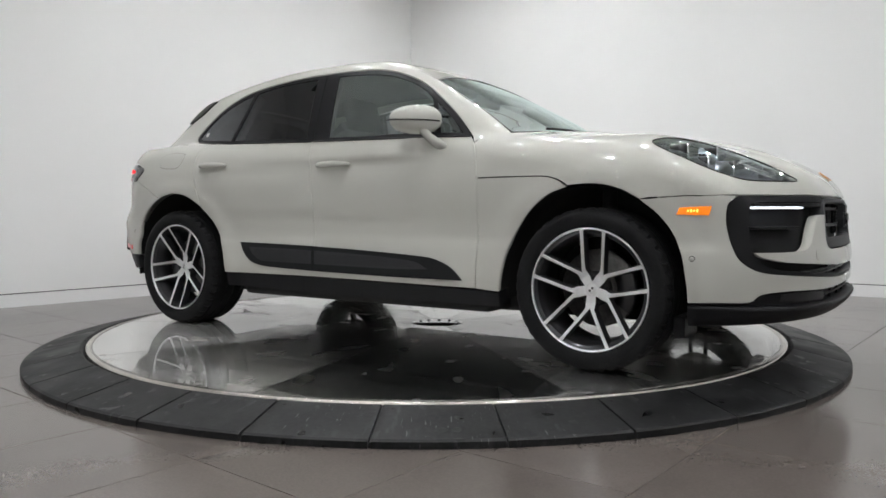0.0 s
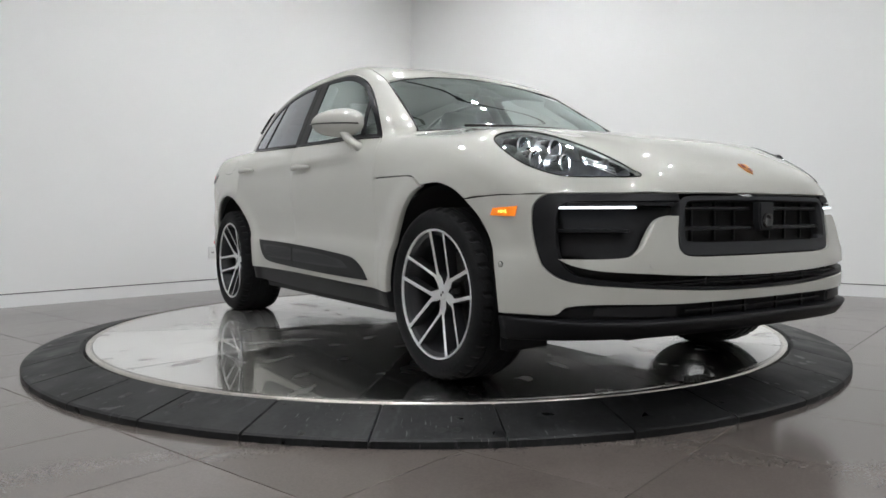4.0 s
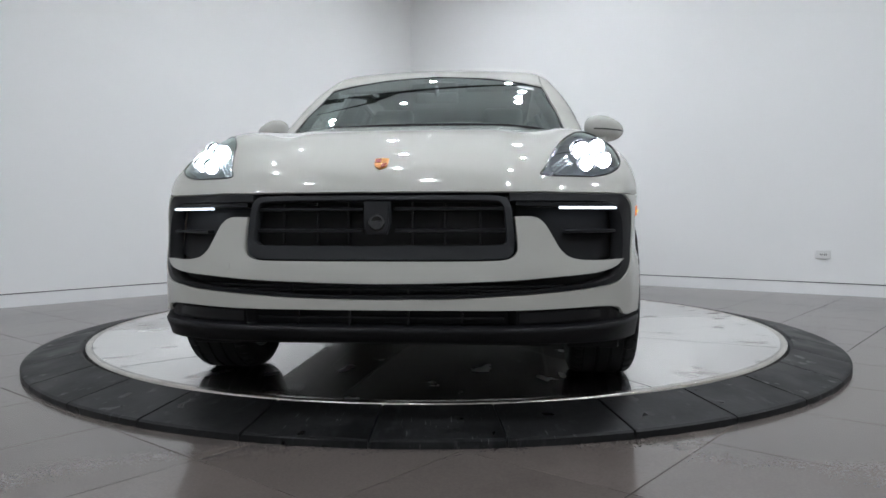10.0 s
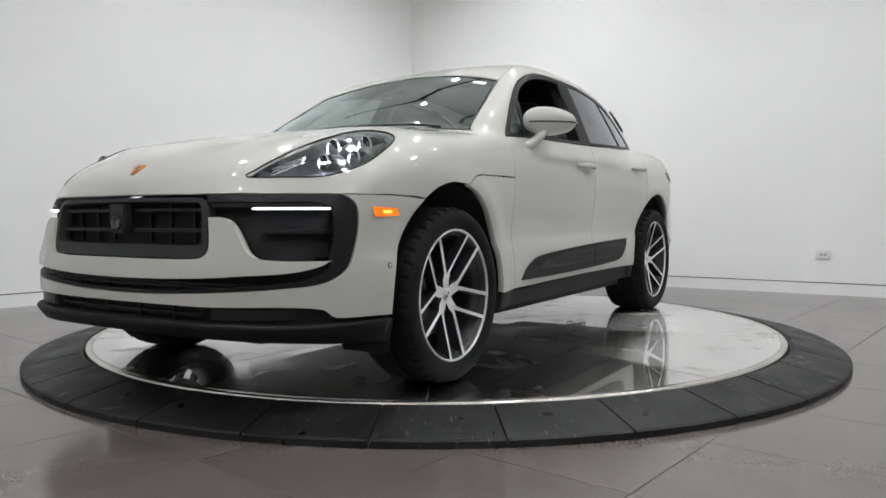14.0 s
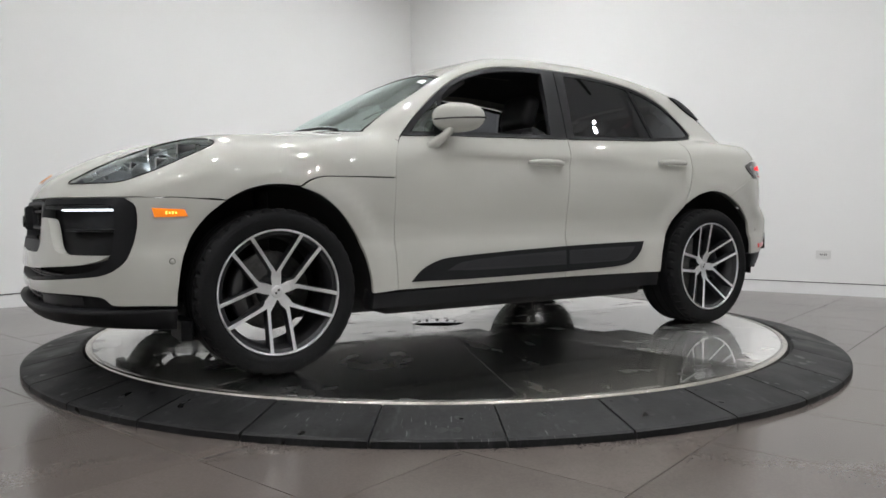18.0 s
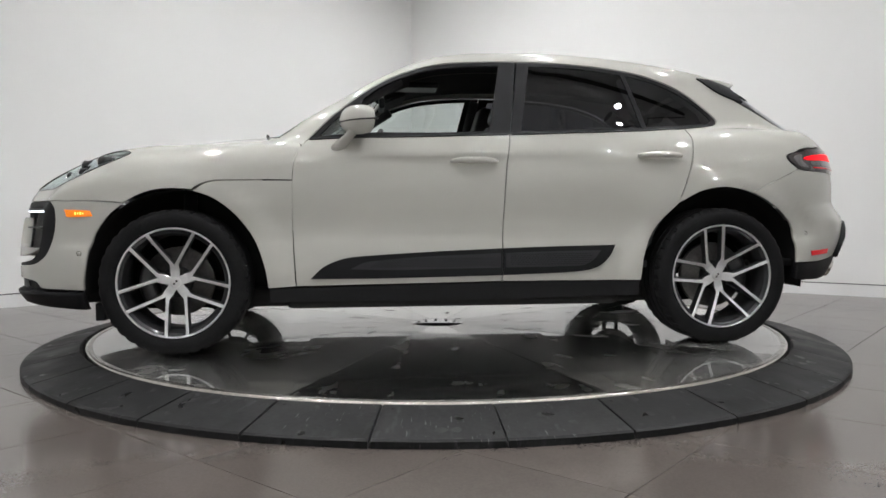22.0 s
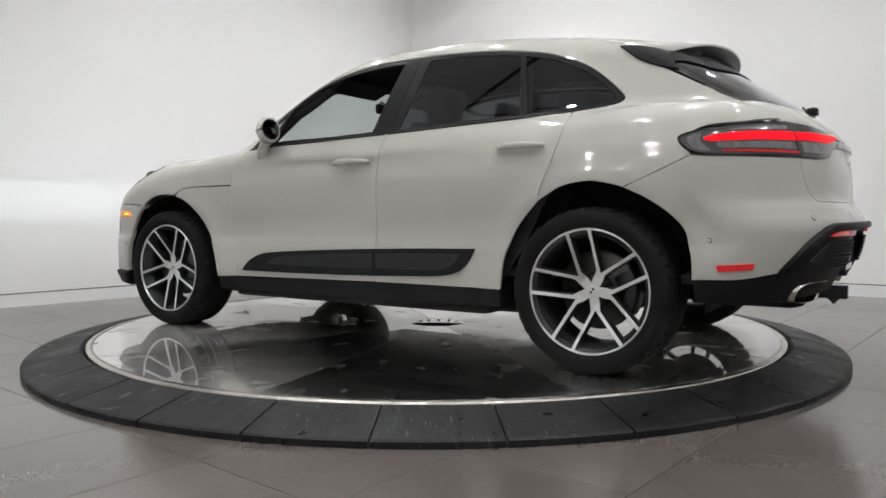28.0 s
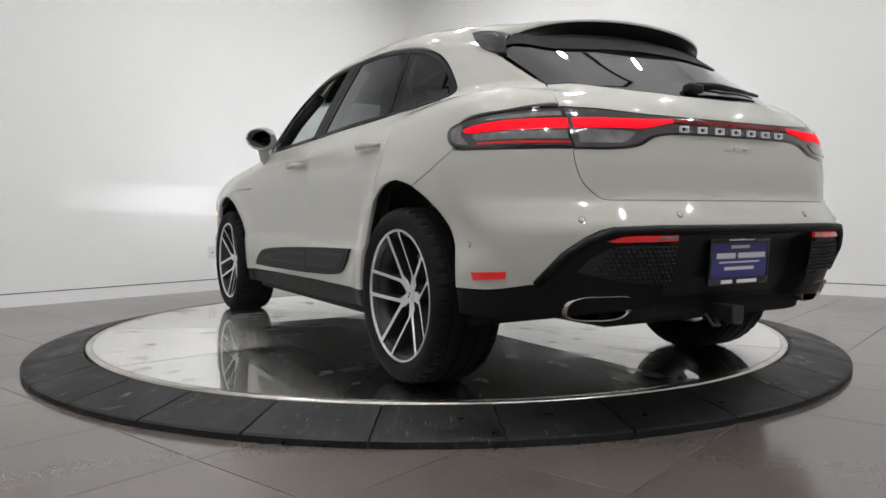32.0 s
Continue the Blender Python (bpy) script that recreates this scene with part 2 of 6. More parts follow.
def thing(name, label, category, group="", m=None):
    ob = new(name)
    ob.empty_display_size = 0.1
    if m is not None:
        ob.matrix_basis = m
    return tagged(ob, label, category, group)


def mesh_of(verts, faces, normals=None, smooth=True):
    data = bpy.data.meshes.new("mesh")
    data.from_pydata([tuple(map(float, v)) for v in verts], [], [tuple(map(int, f)) for f in faces])
    if smooth:
        data.polygons.foreach_set("use_smooth", [True] * len(data.polygons))
    if normals is not None:
        data.normals_split_custom_set_from_vertices([tuple(map(float, n)) for n in normals])
    data.update()
    return data


def block(sx, sy, sz, bevel=0.0, at=(0, 0, 0), m=None, segs=2):
    bm = bmesh.new()
    bmesh.ops.create_cube(bm, size=1, matrix=Matrix.Diagonal((sx, sy, sz, 1)))
    if bevel:
        bmesh.ops.bevel(bm, geom=bm.edges[:], offset=bevel, segments=segs, profile=0.6, affect="EDGES")
        for f in bm.faces:
            f.smooth = max(abs(c) for c in f.normal) < 0.999
    bmesh.ops.transform(bm, matrix=(m or Matrix.Identity(4)) @ Matrix.Translation(at) if m is None else m @ Matrix.Translation(at), verts=bm.verts)
    return bm


def lathe(profile, steps=48, axis="y", close=False, smooth=True):
    """profile: (radius, offset along the axis). close: the profile is a ring."""
    verts, faces, n = [], [], len(profile)
    for k in range(steps):
        a = 2 * math.pi * k / steps
        for r, o in profile:
            c, s = r * math.cos(a), r * math.sin(a)
            verts.append({"y": (c, o, s), "z": (c, s, o), "x": (o, c, s)}[axis])
    for k in range(steps):
        for i in range(n if close else n - 1):
            j, l = (i + 1) % n, (k + 1) % steps
            f = (k * n + i, k * n + j, l * n + j, l * n + i)
            faces.append(f if axis == "y" else f[::-1])
    bm = bmesh.new()
    vs = [bm.verts.new(v) for v in verts]
    for f in faces:
        q = bm.faces.new([vs[i] for i in f])
        q.smooth = smooth
    bmesh.ops.remove_doubles(bm, verts=bm.verts, dist=1e-6)
    bmesh.ops.recalc_face_normals(bm, faces=bm.faces)
    return bm


def tube(path, r, sides=8, closed=False, flat=1.0):
    """A pipe along path; r one radius or one for each point."""
    pts = [Vector(p) for p in path]
    n = len(pts)
    rs = [r] * n if np.isscalar(r) else list(r)
    bm = bmesh.new()
    rings, up = [], Vector((0, 0, 1))
    for i, p in enumerate(pts):
        a, b = pts[(i - 1) % n if closed else max(i - 1, 0)], pts[(i + 1) % n if closed else min(i + 1, n - 1)]
        t = (b - a).normalized()
        side = t.cross(up if abs(t.z) < 0.95 else Vector((1, 0, 0))).normalized()
        top = side.cross(t)
        rings.append([bm.verts.new(p + rs[i] * (math.cos(k * 2 * math.pi / sides) * side + flat * math.sin(k * 2 * math.pi / sides) * top)) for k in range(sides)])
    for i in range(n if closed else n - 1):
        for k in range(sides):
            bm.faces.new((rings[i][k], rings[i][(k + 1) % sides], rings[(i + 1) % n][(k + 1) % sides], rings[(i + 1) % n][k])).smooth = True
    if not closed:
        bm.faces.new(rings[0][::-1])
        bm.faces.new(rings[-1])
    bmesh.ops.recalc_face_normals(bm, faces=bm.faces)
    return bm


def join(*bms):
    out = bmesh.new()
    for b in bms:
        data = bpy.data.meshes.new("tmp")
        b.to_mesh(data)
        b.free()
        out.from_mesh(data)
        bpy.data.meshes.remove(data)
    return out


def moved(bm, m):
    bmesh.ops.transform(bm, matrix=m, verts=bm.verts)
    return bm


def flipped(bm):
    """The mirror image on the car's other side."""
    bmesh.ops.scale(bm, vec=(1, -1, 1), verts=bm.verts)
    bmesh.ops.reverse_faces(bm, faces=bm.faces)
    return bm


def extruded(outline, depth, m=None, bevel=0.0):
    """A plate: outline of (x, y), thick along z by depth."""
    bm = bmesh.new()
    f = bm.faces.new([bm.verts.new((x, y, 0)) for x, y in outline])
    got = bmesh.ops.extrude_face_region(bm, geom=[f])
    bmesh.ops.translate(bm, vec=(0, 0, depth), verts=[v for v in got["geom"] if isinstance(v, bmesh.types.BMVert)])
    bmesh.ops.recalc_face_normals(bm, faces=bm.faces)
    if bevel:
        bmesh.ops.bevel(bm, geom=[e for e in bm.edges if abs(e.verts[0].co.z - e.verts[1].co.z) < 1e-6 and e.verts[0].co.z > depth / 2], offset=bevel, segments=2, affect="EDGES")
    if m is not None:
        bmesh.ops.transform(bm, matrix=m, verts=bm.verts)
    return bm


# ---- the car's form: lengths in metres, x ahead from mid-wheelbase, y to the car's left, z up ----
TABLES = {}
SPAN = np.linspace(-3.2, 3.2, 6401)


def curve(knots, x):
    """A smooth curve through (x, value) knots, read from a fine table."""
    if id(knots) not in TABLES:
        k = sorted(knots)
        xs, ys = np.array([a for a, _ in k], float), np.array([b for _, b in k], float)
        h = np.diff(xs)
        d = np.diff(ys) / h
        m = np.empty(len(xs))
        m[0], m[-1] = d[0], d[-1]
        for i in range(1, len(xs) - 1):
            w1, w2 = 2 * h[i] + h[i - 1], h[i] + 2 * h[i - 1]
            m[i] = 0 if d[i - 1] * d[i] <= 0 else (w1 + w2) / (w1 / d[i - 1] + w2 / d[i])
        i = np.clip(np.searchsorted(xs, SPAN) - 1, 0, len(xs) - 2)
        t = (SPAN - xs[i]) / h[i]
        u = np.clip(t, 0, 1)
        a, b = u ** 2, u ** 3
        v = ys[i] * (2 * b - 3 * a + 1) + h[i] * m[i] * (b - 2 * a + u) + ys[i + 1] * (3 * a - 2 * b) + h[i] * m[i + 1] * (b - a)
        TABLES[id(knots)] = v + np.where(t < 0, t * h[i] * m[i], 0) + np.where(t > 1, (t - 1) * h[i] * m[i + 1], 0)
    g = (np.clip(x, -3.19, 3.19) + 3.2) * 1000
    i = g.astype(int)
    w = g - i
    v = TABLES[id(knots)]
    return v[i] * (1 - w) + v[i + 1] * w


def smax(a, b, k):
    h = np.clip(k - np.abs(a - b), 0, None) / k
    return np.maximum(a, b) + h * h * k / 4


def smin(a, b, k):
    return -smax(-a, -b, k)


def bell(x, mid, wide):
    return np.exp(-(((x - mid) / wide) ** 2))


SIDE = [(0.1, 0.80), (0.22, 0.885), (0.30, 0.905), (0.40, 0.916), (0.48, 0.9155), (0.53, 0.9115), (0.553, 0.9050), (0.575, 0.9020), (0.64, 0.9045), (0.75, 0.917), (0.86, 0.924), (0.95, 0.915), (1.02, 0.897), (1.10, 0.866), (1.2, 0.81)]
NOSE = [(2.36, 0.68), (2.31, 0.775), (2.25, 0.85), (2.2, 0.888), (2.1, 0.94), (1.95, 0.992), (1.75, 1.035), (1.5, 1.072), (1.2, 1.108), (0.95, 1.122)]
DECK = [(1.3, 1.09), (0.75, 1.072), (0.4, 1.09), (-0.3, 1.108), (-0.75, 1.119), (-1.15, 1.14), (-1.5, 1.165), (-1.8, 1.155), (-2.0, 1.13), (-2.2, 1.10), (-2.4, 1.04)]
ROOF = [(1.3, 0.91), (1.1, 1.048), (0.963, 1.140), (0.817, 1.240), (0.664, 1.323), (0.497, 1.408), (0.40, 1.454), (0.32, 1.489), (0.24, 1.522), (0.15, 1.552), (0.0, 1.584), (-0.3, 1.603), (-0.6, 1.602), (-0.9, 1.587), (-1.2, 1.558), (-1.5, 1.515), (-1.7, 1.48), (-2.4, 1.32)]
FACE = [(0.1, 2.2), (0.2, 2.29), (0.27, 2.318), (0.36, 2.322), (0.48, 2.325), (0.60, 2.312), (0.75, 2.295), (0.85, 2.27), (1.0, 2.2)]
TAIL = [(0.1, -2.15), (0.3, -2.27), (0.42, -2.34), (0.55, -2.38), (0.64, -2.39), (0.70, -2.36), (0.76, -2.325), (0.86, -2.322), (0.95, -2.305), (1.04, -2.265), (1.10, -2.218), (1.14, -2.175), (1.3, -1.95)]


def body(x, y, z):
    """Below nought inside the car's skin."""
    a = np.abs(y)
    arch = np.hypot(x - np.where(x > 0, 1.395, -1.415), (z - 0.36))
    w = curve(SIDE, z) + 0.030 * bell(x, -1.5, 0.55) * bell(z, 0.88, 0.22) + 0.012 * bell(x, 1.4, 0.45) * bell(z, 0.8, 0.25)
    w = w + (0.010 * bell(arch, 0.47, 0.07) + 0.007 / (1 + np.exp(np.clip((arch - 0.525) / 0.016, -40, 40)))) * (z < 1.2) - 0.02 * np.clip((x - 1.6) / 0.6, 0, 1) ** 2
    bow = 0.10 * a ** 2 + 0.27 * (a / 0.9) ** 6
    hood = curve(NOSE, x + 0.13 * a ** 2 + 0.8 * (smin(a, 0.7, 0.12) / 0.9) ** 6) - 0.055 * (a / 0.9) ** 4 + 0.053 * bell(a, 0.72, 0.15) * bell(x, 1.72, 0.38) + 0.012 / (1 + np.exp(np.clip((a - 0.36 - 0.16 * (2.1 - x)) / 0.022, -30, 30))) * np.clip((2.2 - x) / 0.25, 0, 1) - 0.006
    deck = curve(DECK, x + 0.15 * a * a * (x < -1.2))
    mix = np.clip((x - 0.75) / 0.2, 0, 1)
    top = hood * mix + deck * (1 - mix)
    low = smax(a - w, z - top, 0.10)
    low = smax(low, x - (curve(FACE, z) - bow), 0.05)
    rear = curve(TAIL, z) + 0.17 * a ** 2 + 0.23 * (a / 0.9) ** 6 - x
    low = smax(low, rear, 0.06)
    g = 0.862 - 0.45 * (z - 1.11) - 0.12 * (z - 1.11) ** 2 - 0.10 * np.clip(-0.45 - x, 0, None) ** 2 - 0.24 * np.clip(x - 0.3, 0, None) ** 2
    roof = curve(ROOF, x + 0.16 * a * a * np.clip((x - 0.1) / 0.5, 0, 1)) + 0.018 - (0.03 + 0.02 * np.clip(-0.6 - x, 0, 1)) * (a / 0.62) ** 2
    glass = 1.283 + 0.66 * (x + 1.99) - 0.30 * a ** 2
    high = smax(a - g, z - roof, 0.09)
    high = smax(smax(high, z - glass, 0.06), 1.0 - z, 0.02)
    high = smax(high, rear, 0.03)
    return smin(low, high, 0.05)


def slope(p):
    """Unit normals of the skin at points p."""
    e = 1e-3
    n = np.stack([body(*(p + e * d).T) - body(*(p - e * d).T) for d in np.eye(3)], 1)
    return n / np.linalg.norm(n, axis=1, keepdims=True)


def strike(start, way, far=1.8):
    """Where rays from inside last leave the skin."""
    s = np.linspace(far, 0.0, 49)[1:]
    p = start[:, None, :] + s[None, :, None] * way[:, None, :]
    inner = body(*p.reshape(-1, 3).T).reshape(len(start), -1) < 0
    lo = s[np.argmax(inner, 1)]
    hi = lo + far / 48
    for _ in range(17):
        mid = (lo + hi) / 2
        inner = body(*(start + mid[:, None] * way).T) < 0
        lo, hi = np.where(inner, mid, lo), np.where(inner, hi, mid)
    return start + lo[:, None] * way


def skin(pts, way=(0, 1, 0), reach=2.2):
    """Points pts moved along way onto the skin."""
    d = np.array(way, float) / np.linalg.norm(way)
    p = np.asarray(pts, float)
    return strike(p - 1.2 * d, np.tile(d, (len(p), 1)), reach)


def along(x, z):
    """A point of the left flank."""
    return skin([(x, 0.9, z)])[0]


def nose(y, z):
    return skin([(2.2, y, z)], (1, 0, 0))[0]


def tail(y, z):
    return skin([(-2.2, y, z)], (-1, 0, 0))[0]


def over(x, y):
    return skin([(x, y, 1.2)], (0, 0, 1))[0]


def line(pts, step=0.02, closed=True, smooth=True):
    """A curve through pts, in short steps; a point with a third value 1 is a sharp corner."""
    raw = [tuple(p[:2]) for p in pts]
    sharp = [len(p) > 2 and p[2] for p in pts]
    n, out = len(raw), []
    for i in range(n if closed else n - 1):
        p1, p2 = np.array(raw[i]), np.array(raw[(i + 1) % n])
        m1 = (p2 - np.array(raw[i - 1])) / 2 if (closed or i > 0) and not sharp[i] and smooth else p2 - p1
        m2 = (np.array(raw[(i + 2) % n]) - p1) / 2 if (closed or i + 2 < n) and not sharp[(i + 1) % n] and smooth else p2 - p1
        long = np.linalg.norm(p2 - p1)
        m1, m2 = (m * min(1, 1.2 * long / max(np.linalg.norm(m), 1e-9)) for m in (m1, m2))
        for t in np.arange(max(1, round(long / step))) / max(1, round(long / step)):
            out.append(p1 * (2 * t ** 3 - 3 * t * t + 1) + m1 * (t ** 3 - 2 * t * t + t) + p2 * (3 * t * t - 2 * t ** 3) + m2 * (t ** 3 - t * t))
    if not closed:
        out.append(np.array(raw[-1]))
    return np.array(out)


# ---- panels: pieces of the skin, cut out along outlines ----
from mathutils.geometry import delaunay_2d_cdt


def inside(poly, q):
    x, y = q[:, 0], q[:, 1]
    a, b = poly, np.roll(poly, -1, 0)
    r = np.zeros(len(q), bool)
    for (x1, y1), (x2, y2) in zip(a, b):
        if y1 != y2:
            r ^= ((y1 > y) != (y2 > y)) & (x < (x2 - x1) * (y - y1) / (y2 - y1) + x1)
    return r


def shrunk(poly, gap):
    """The outline drawn in by gap."""
    if not gap:
        return poly
    area = 0.5 * np.sum(poly[:, 0] * np.roll(poly[:, 1], -1) - np.roll(poly[:, 0], -1) * poly[:, 1])
    t = np.roll(poly, -1, 0) - np.roll(poly, 1, 0)
    t = t / np.maximum(np.linalg.norm(t, axis=1, keepdims=True), 1e-9)
    return poly + gap * np.sign(area) * np.column_stack([-t[:, 1], t[:, 0]])


def sheet(outline, way, holes=(), gap=0.0018, lip=0.015, lift=0.0, grid=0.035, step=0.02, both=False, mirror=False, sharp=False, form=None):
    """A piece of the skin as a mesh. outline, holes: control points in space near the skin (a fourth value 1: a sharp corner), seen along way.
    both: the left half given is mirrored and joined; mirror: the right-hand twin; form: moves points (p, n) after they lie on the skin."""
    d = Vector(way).normalized()
    e1 = d.cross(Vector((0, 0, 1)) if abs(d.z) < 0.9 else Vector((0, 1, 0))).normalized()
    e2 = e1.cross(d)
    e1, e2, dd = np.array(e1), np.array(e2), np.array(d)

    def flat(pts):
        return [((np.array(p[:3]) @ e1), (np.array(p[:3]) @ e2), (p[3] if len(p) > 3 else sharp)) for p in pts]

    rings = [shrunk(line(flat(outline), step), gap)] + [shrunk(line(flat(h), step), -gap) for h in holes]
    middle = np.mean([np.array(p[:3]) @ dd for p in outline])
    lo, hi = rings[0].min(0), rings[0].max(0)
    gx, gy = np.meshgrid(np.arange(lo[0] + grid / 2, hi[0], grid), np.arange(lo[1] + grid / 2, hi[1], grid))
    q = np.column_stack([gx.ravel(), gy.ravel()])
    keep = inside(rings[0], q)
    for h in rings[1:]:
        keep &= ~inside(h, q)
    every = np.concatenate(rings)
    q = q[keep]
    if len(q):
        near = np.concatenate([np.min(np.hypot(c[:, None, 0] - every[None, :, 0], c[:, None, 1] - every[None, :, 1]), axis=1) for c in np.array_split(q, len(q) // 400 + 1)])
        q = q[near > 0.45 * grid]
    pts, edges, n = [], [], 0
    for r in rings:
        edges += [(n + i, n + (i + 1) % len(r)) for i in range(len(r))]
        n += len(r)
    pts = np.concatenate([every, q])
    out, _, tris, _, _, _ = delaunay_2d_cdt([Vector(p) for p in pts], edges, [], 0, 1e-6)
    out = np.array([tuple(v) for v in out])
    tris = np.array([t for t in tris if len(t) == 3])
    mid = out[tris].mean(1)
    ok = inside(rings[0], mid)
    for h in rings[1:]:
        ok &= ~inside(h, mid)
    tris = tris[ok]
    p = strike(out[:, :1] * e1 + out[:, 1:2] * e2 + (middle - 0.9) * dd, np.tile(dd, (len(out), 1)), 2.4)
    if both:
        p[np.abs(p[:, 1]) < 0.006, 1] = 0
    nrm = slope(p)
    if form:
        p = form(p, nrm)
    p = p + lift * nrm
    # outward winding
    a = p[tris[:, 0]]
    cr = np.cross(p[tris[:, 1]] - a, p[tris[:, 2]] - a)
    bad = np.einsum("ij,ij->i", cr, nrm[tris[:, 0]]) < 0
    tris[bad] = tris[bad][:, ::-1]
    verts, normals, faces = list(p), list(nrm), [tuple(t) for t in tris]
    if lip:
        count = {}
        for t in tris:
            for i in range(3):
                count.setdefault(tuple(sorted((t[i], t[(i + 1) % 3]))), []).append((t[i], t[(i + 1) % 3]))
        for runs in count.values():
            if len(runs) == 1:
                i, j = runs[0]
                if both and abs(p[i][1]) < 1e-6 and abs(p[j][1]) < 1e-6:
                    continue
                side = np.cross(p[j] - p[i], nrm[i])
                side = side / max(np.linalg.norm(side), 1e-9)
                k = len(verts)
                verts += [p[i], p[j], p[j] - lip * nrm[j], p[i] - lip * nrm[i]]
                r1, r2 = nrm[i] + side, nrm[j] + side
                normals += [r1 / np.linalg.norm(r1), r2 / np.linalg.norm(r2), side, side]
                faces.append((k + 1, k, k + 3, k + 2))
    verts, normals = np.array(verts), np.array(normals)
    if both:
        k = len(verts)
        flip = np.array([1, -1, 1])
        remap = [i if abs(verts[i][1]) < 1e-9 and i < len(p) else k + i for i in range(k)]
        normals[:len(p)][np.abs(verts[:len(p), 1]) < 1e-9, 1] = 0
        faces = faces + [tuple(remap[i] for i in f[::-1]) for f in faces]
        verts, normals = np.concatenate([verts, verts * flip]), np.concatenate([normals, normals * flip])
    if mirror:
        flip = np.array([1, -1, 1])
        verts, normals, faces = verts * flip, normals * flip, [f[::-1] for f in faces]
    used = sorted({i for f in faces for i in f})
    to = {i: n for n, i in enumerate(used)}
    return mesh_of(verts[used], [tuple(to[i] for i in f) for f in faces], normals[used])


def pair(name, outline, way, material, parents, label="", **more):
    """The same panel on the left and the right."""
    return [link(name, sheet(outline, way, mirror=bool(k), **more), material, parents[k], label) for k in (0, 1)]


# ---- the studio ----
def slab(a, b, z0, z1, thick, outward):
    """An upright wall piece from a to b, thick towards outward."""
    a, b, o = Vector((*a, 0)), Vector((*b, 0)), Vector((*outward, 0)).normalized() * thick
    bm = bmesh.new()
    lo = [bm.verts.new(p + Vector((0, 0, z0))) for p in (a, b, b + o, a + o)]
    hi = [bm.verts.new(p + Vector((0, 0, z1))) for p in (a, b, b + o, a + o)]
    bm.faces.new(lo), bm.faces.new(hi)
    for i in range(4):
        bm.faces.new((lo[i], lo[(i + 1) % 4], hi[(i + 1) % 4], hi[i]))
    bmesh.ops.recalc_face_normals(bm, faces=bm.faces)
    return bm


CORNER, WEST, EAST, SW, SE = (-0.33, 5.0), (-6.2, -1.18), (7.2, -0.18), (-4.6, -8.0), (6.4, -8.0)
SIDES = [("wall_west", CORNER, WEST), ("wall_east", EAST, CORNER), ("wall_southwest", WEST, SW), ("wall_south", SW, SE), ("wall_southeast", SE, EAST)]
for name, a, b in SIDES:
    mid = Vector(((a[0] + b[0]) / 2, (a[1] + b[1]) / 2))
    run = (Vector(b) - Vector(a)).normalized()
    out = Vector((run.y, -run.x))
    out = out if out.dot(mid - Vector((0, -1.5))) > 0 else -out
    ob = link(name, slab(a, b, FLOOR + 0.118, CEIL, 0.15, out), WALL, None, "plain white painted studio wall", "structure")
    tagged(ob, category="wall")
    base = link("baseboard", slab(Vector(a) + 0.004 * -out, Vector(b) + 0.004 * -out, FLOOR, FLOOR + 0.108, 0.10, out), TRIMWHITE, None, "white flush baseboard under a dark shadow gap", "structure")
    tagged(base, category="baseboard")
    gap = link("trim", slab(Vector(a) + 0.02 * out, Vector(b) + 0.02 * out, FLOOR + 0.104, FLOOR + 0.121, 0.08, out), REVEAL, None, "recessed strip between wall and baseboard, coloured dark as the gap's shade", "structure")
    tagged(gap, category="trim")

# floor: a grout bed, and porcelain tiles 0.6 m square laid askew
bed = link("floor", moved(block(17, 15, 0.1), Matrix.Translation((0.5, -1.5, FLOOR - 0.0545))), GROUT, None, "dark grouted bed of a tiled studio floor", "structure")
tagged(bed, category="floor")
ceil_bm = moved(block(17, 15, 0.1), Matrix.Translation((0.5, -1.5, CEIL + 0.052)))
tagged(link("ceiling", ceil_bm, CEILING, None, "flat matt grey ceiling", "structure"), category="ceiling")

# ceiling spots and their tracks
spot = thing("ceiling_spot", "round white ceiling spotlight, switched on", "ceiling light", "ceiling spots", pose(0, 0, CEIL))
link("spot_ring", lathe([(0.052, 0.0), (0.085, 0.0), (0.085, -0.036), (0.054, -0.036)], 24, "z", True), SOCKET, spot)
link("spot_lens", lathe([(0.0, -0.014), (0.051, -0.014), (0.051, -0.008), (0.0, -0.008)], 24, "z", True), LIT, spot, "glowing lens")
first = True
for row in range(5):
    for col in range(6):
        x, y = -3.95 + 1.68 * col + 0.15 * (row % 2), 2.0 - 2.0 * row
        if min(3.68 + 0.725 * x - 0.688 * y, 3.93 - 0.567 * x - 0.824 * y) < 1.3:
            continue
        if first:
            spot.matrix_basis = pose(x, y, CEIL)
            first = False
        else:
            copy_thing(spot, pose(x, y, CEIL))
# spots beyond the grid, added to even the brightness of the corner walls
for x, y in ((-0.15, 2.95), (-1.75, 1.3), (0.9, 2.55), (2.5, 1.2)):
    copy_thing(spot, pose(x, y, CEIL))
for y in (2.4, 0.35, -1.7, -3.75):
    link("ceiling_track", moved(block(7.6 if y < 2 else 4.4, 0.06, 0.05, 0.004), Matrix.Translation((0.2, y, CEIL - 0.024))), BLACKSTEEL, None, "straight black steel lighting track")
for ob in scene.objects:
    if ob.name.startswith("ceiling_track"):
        tagged(ob, category="light track", group="ceiling tracks")


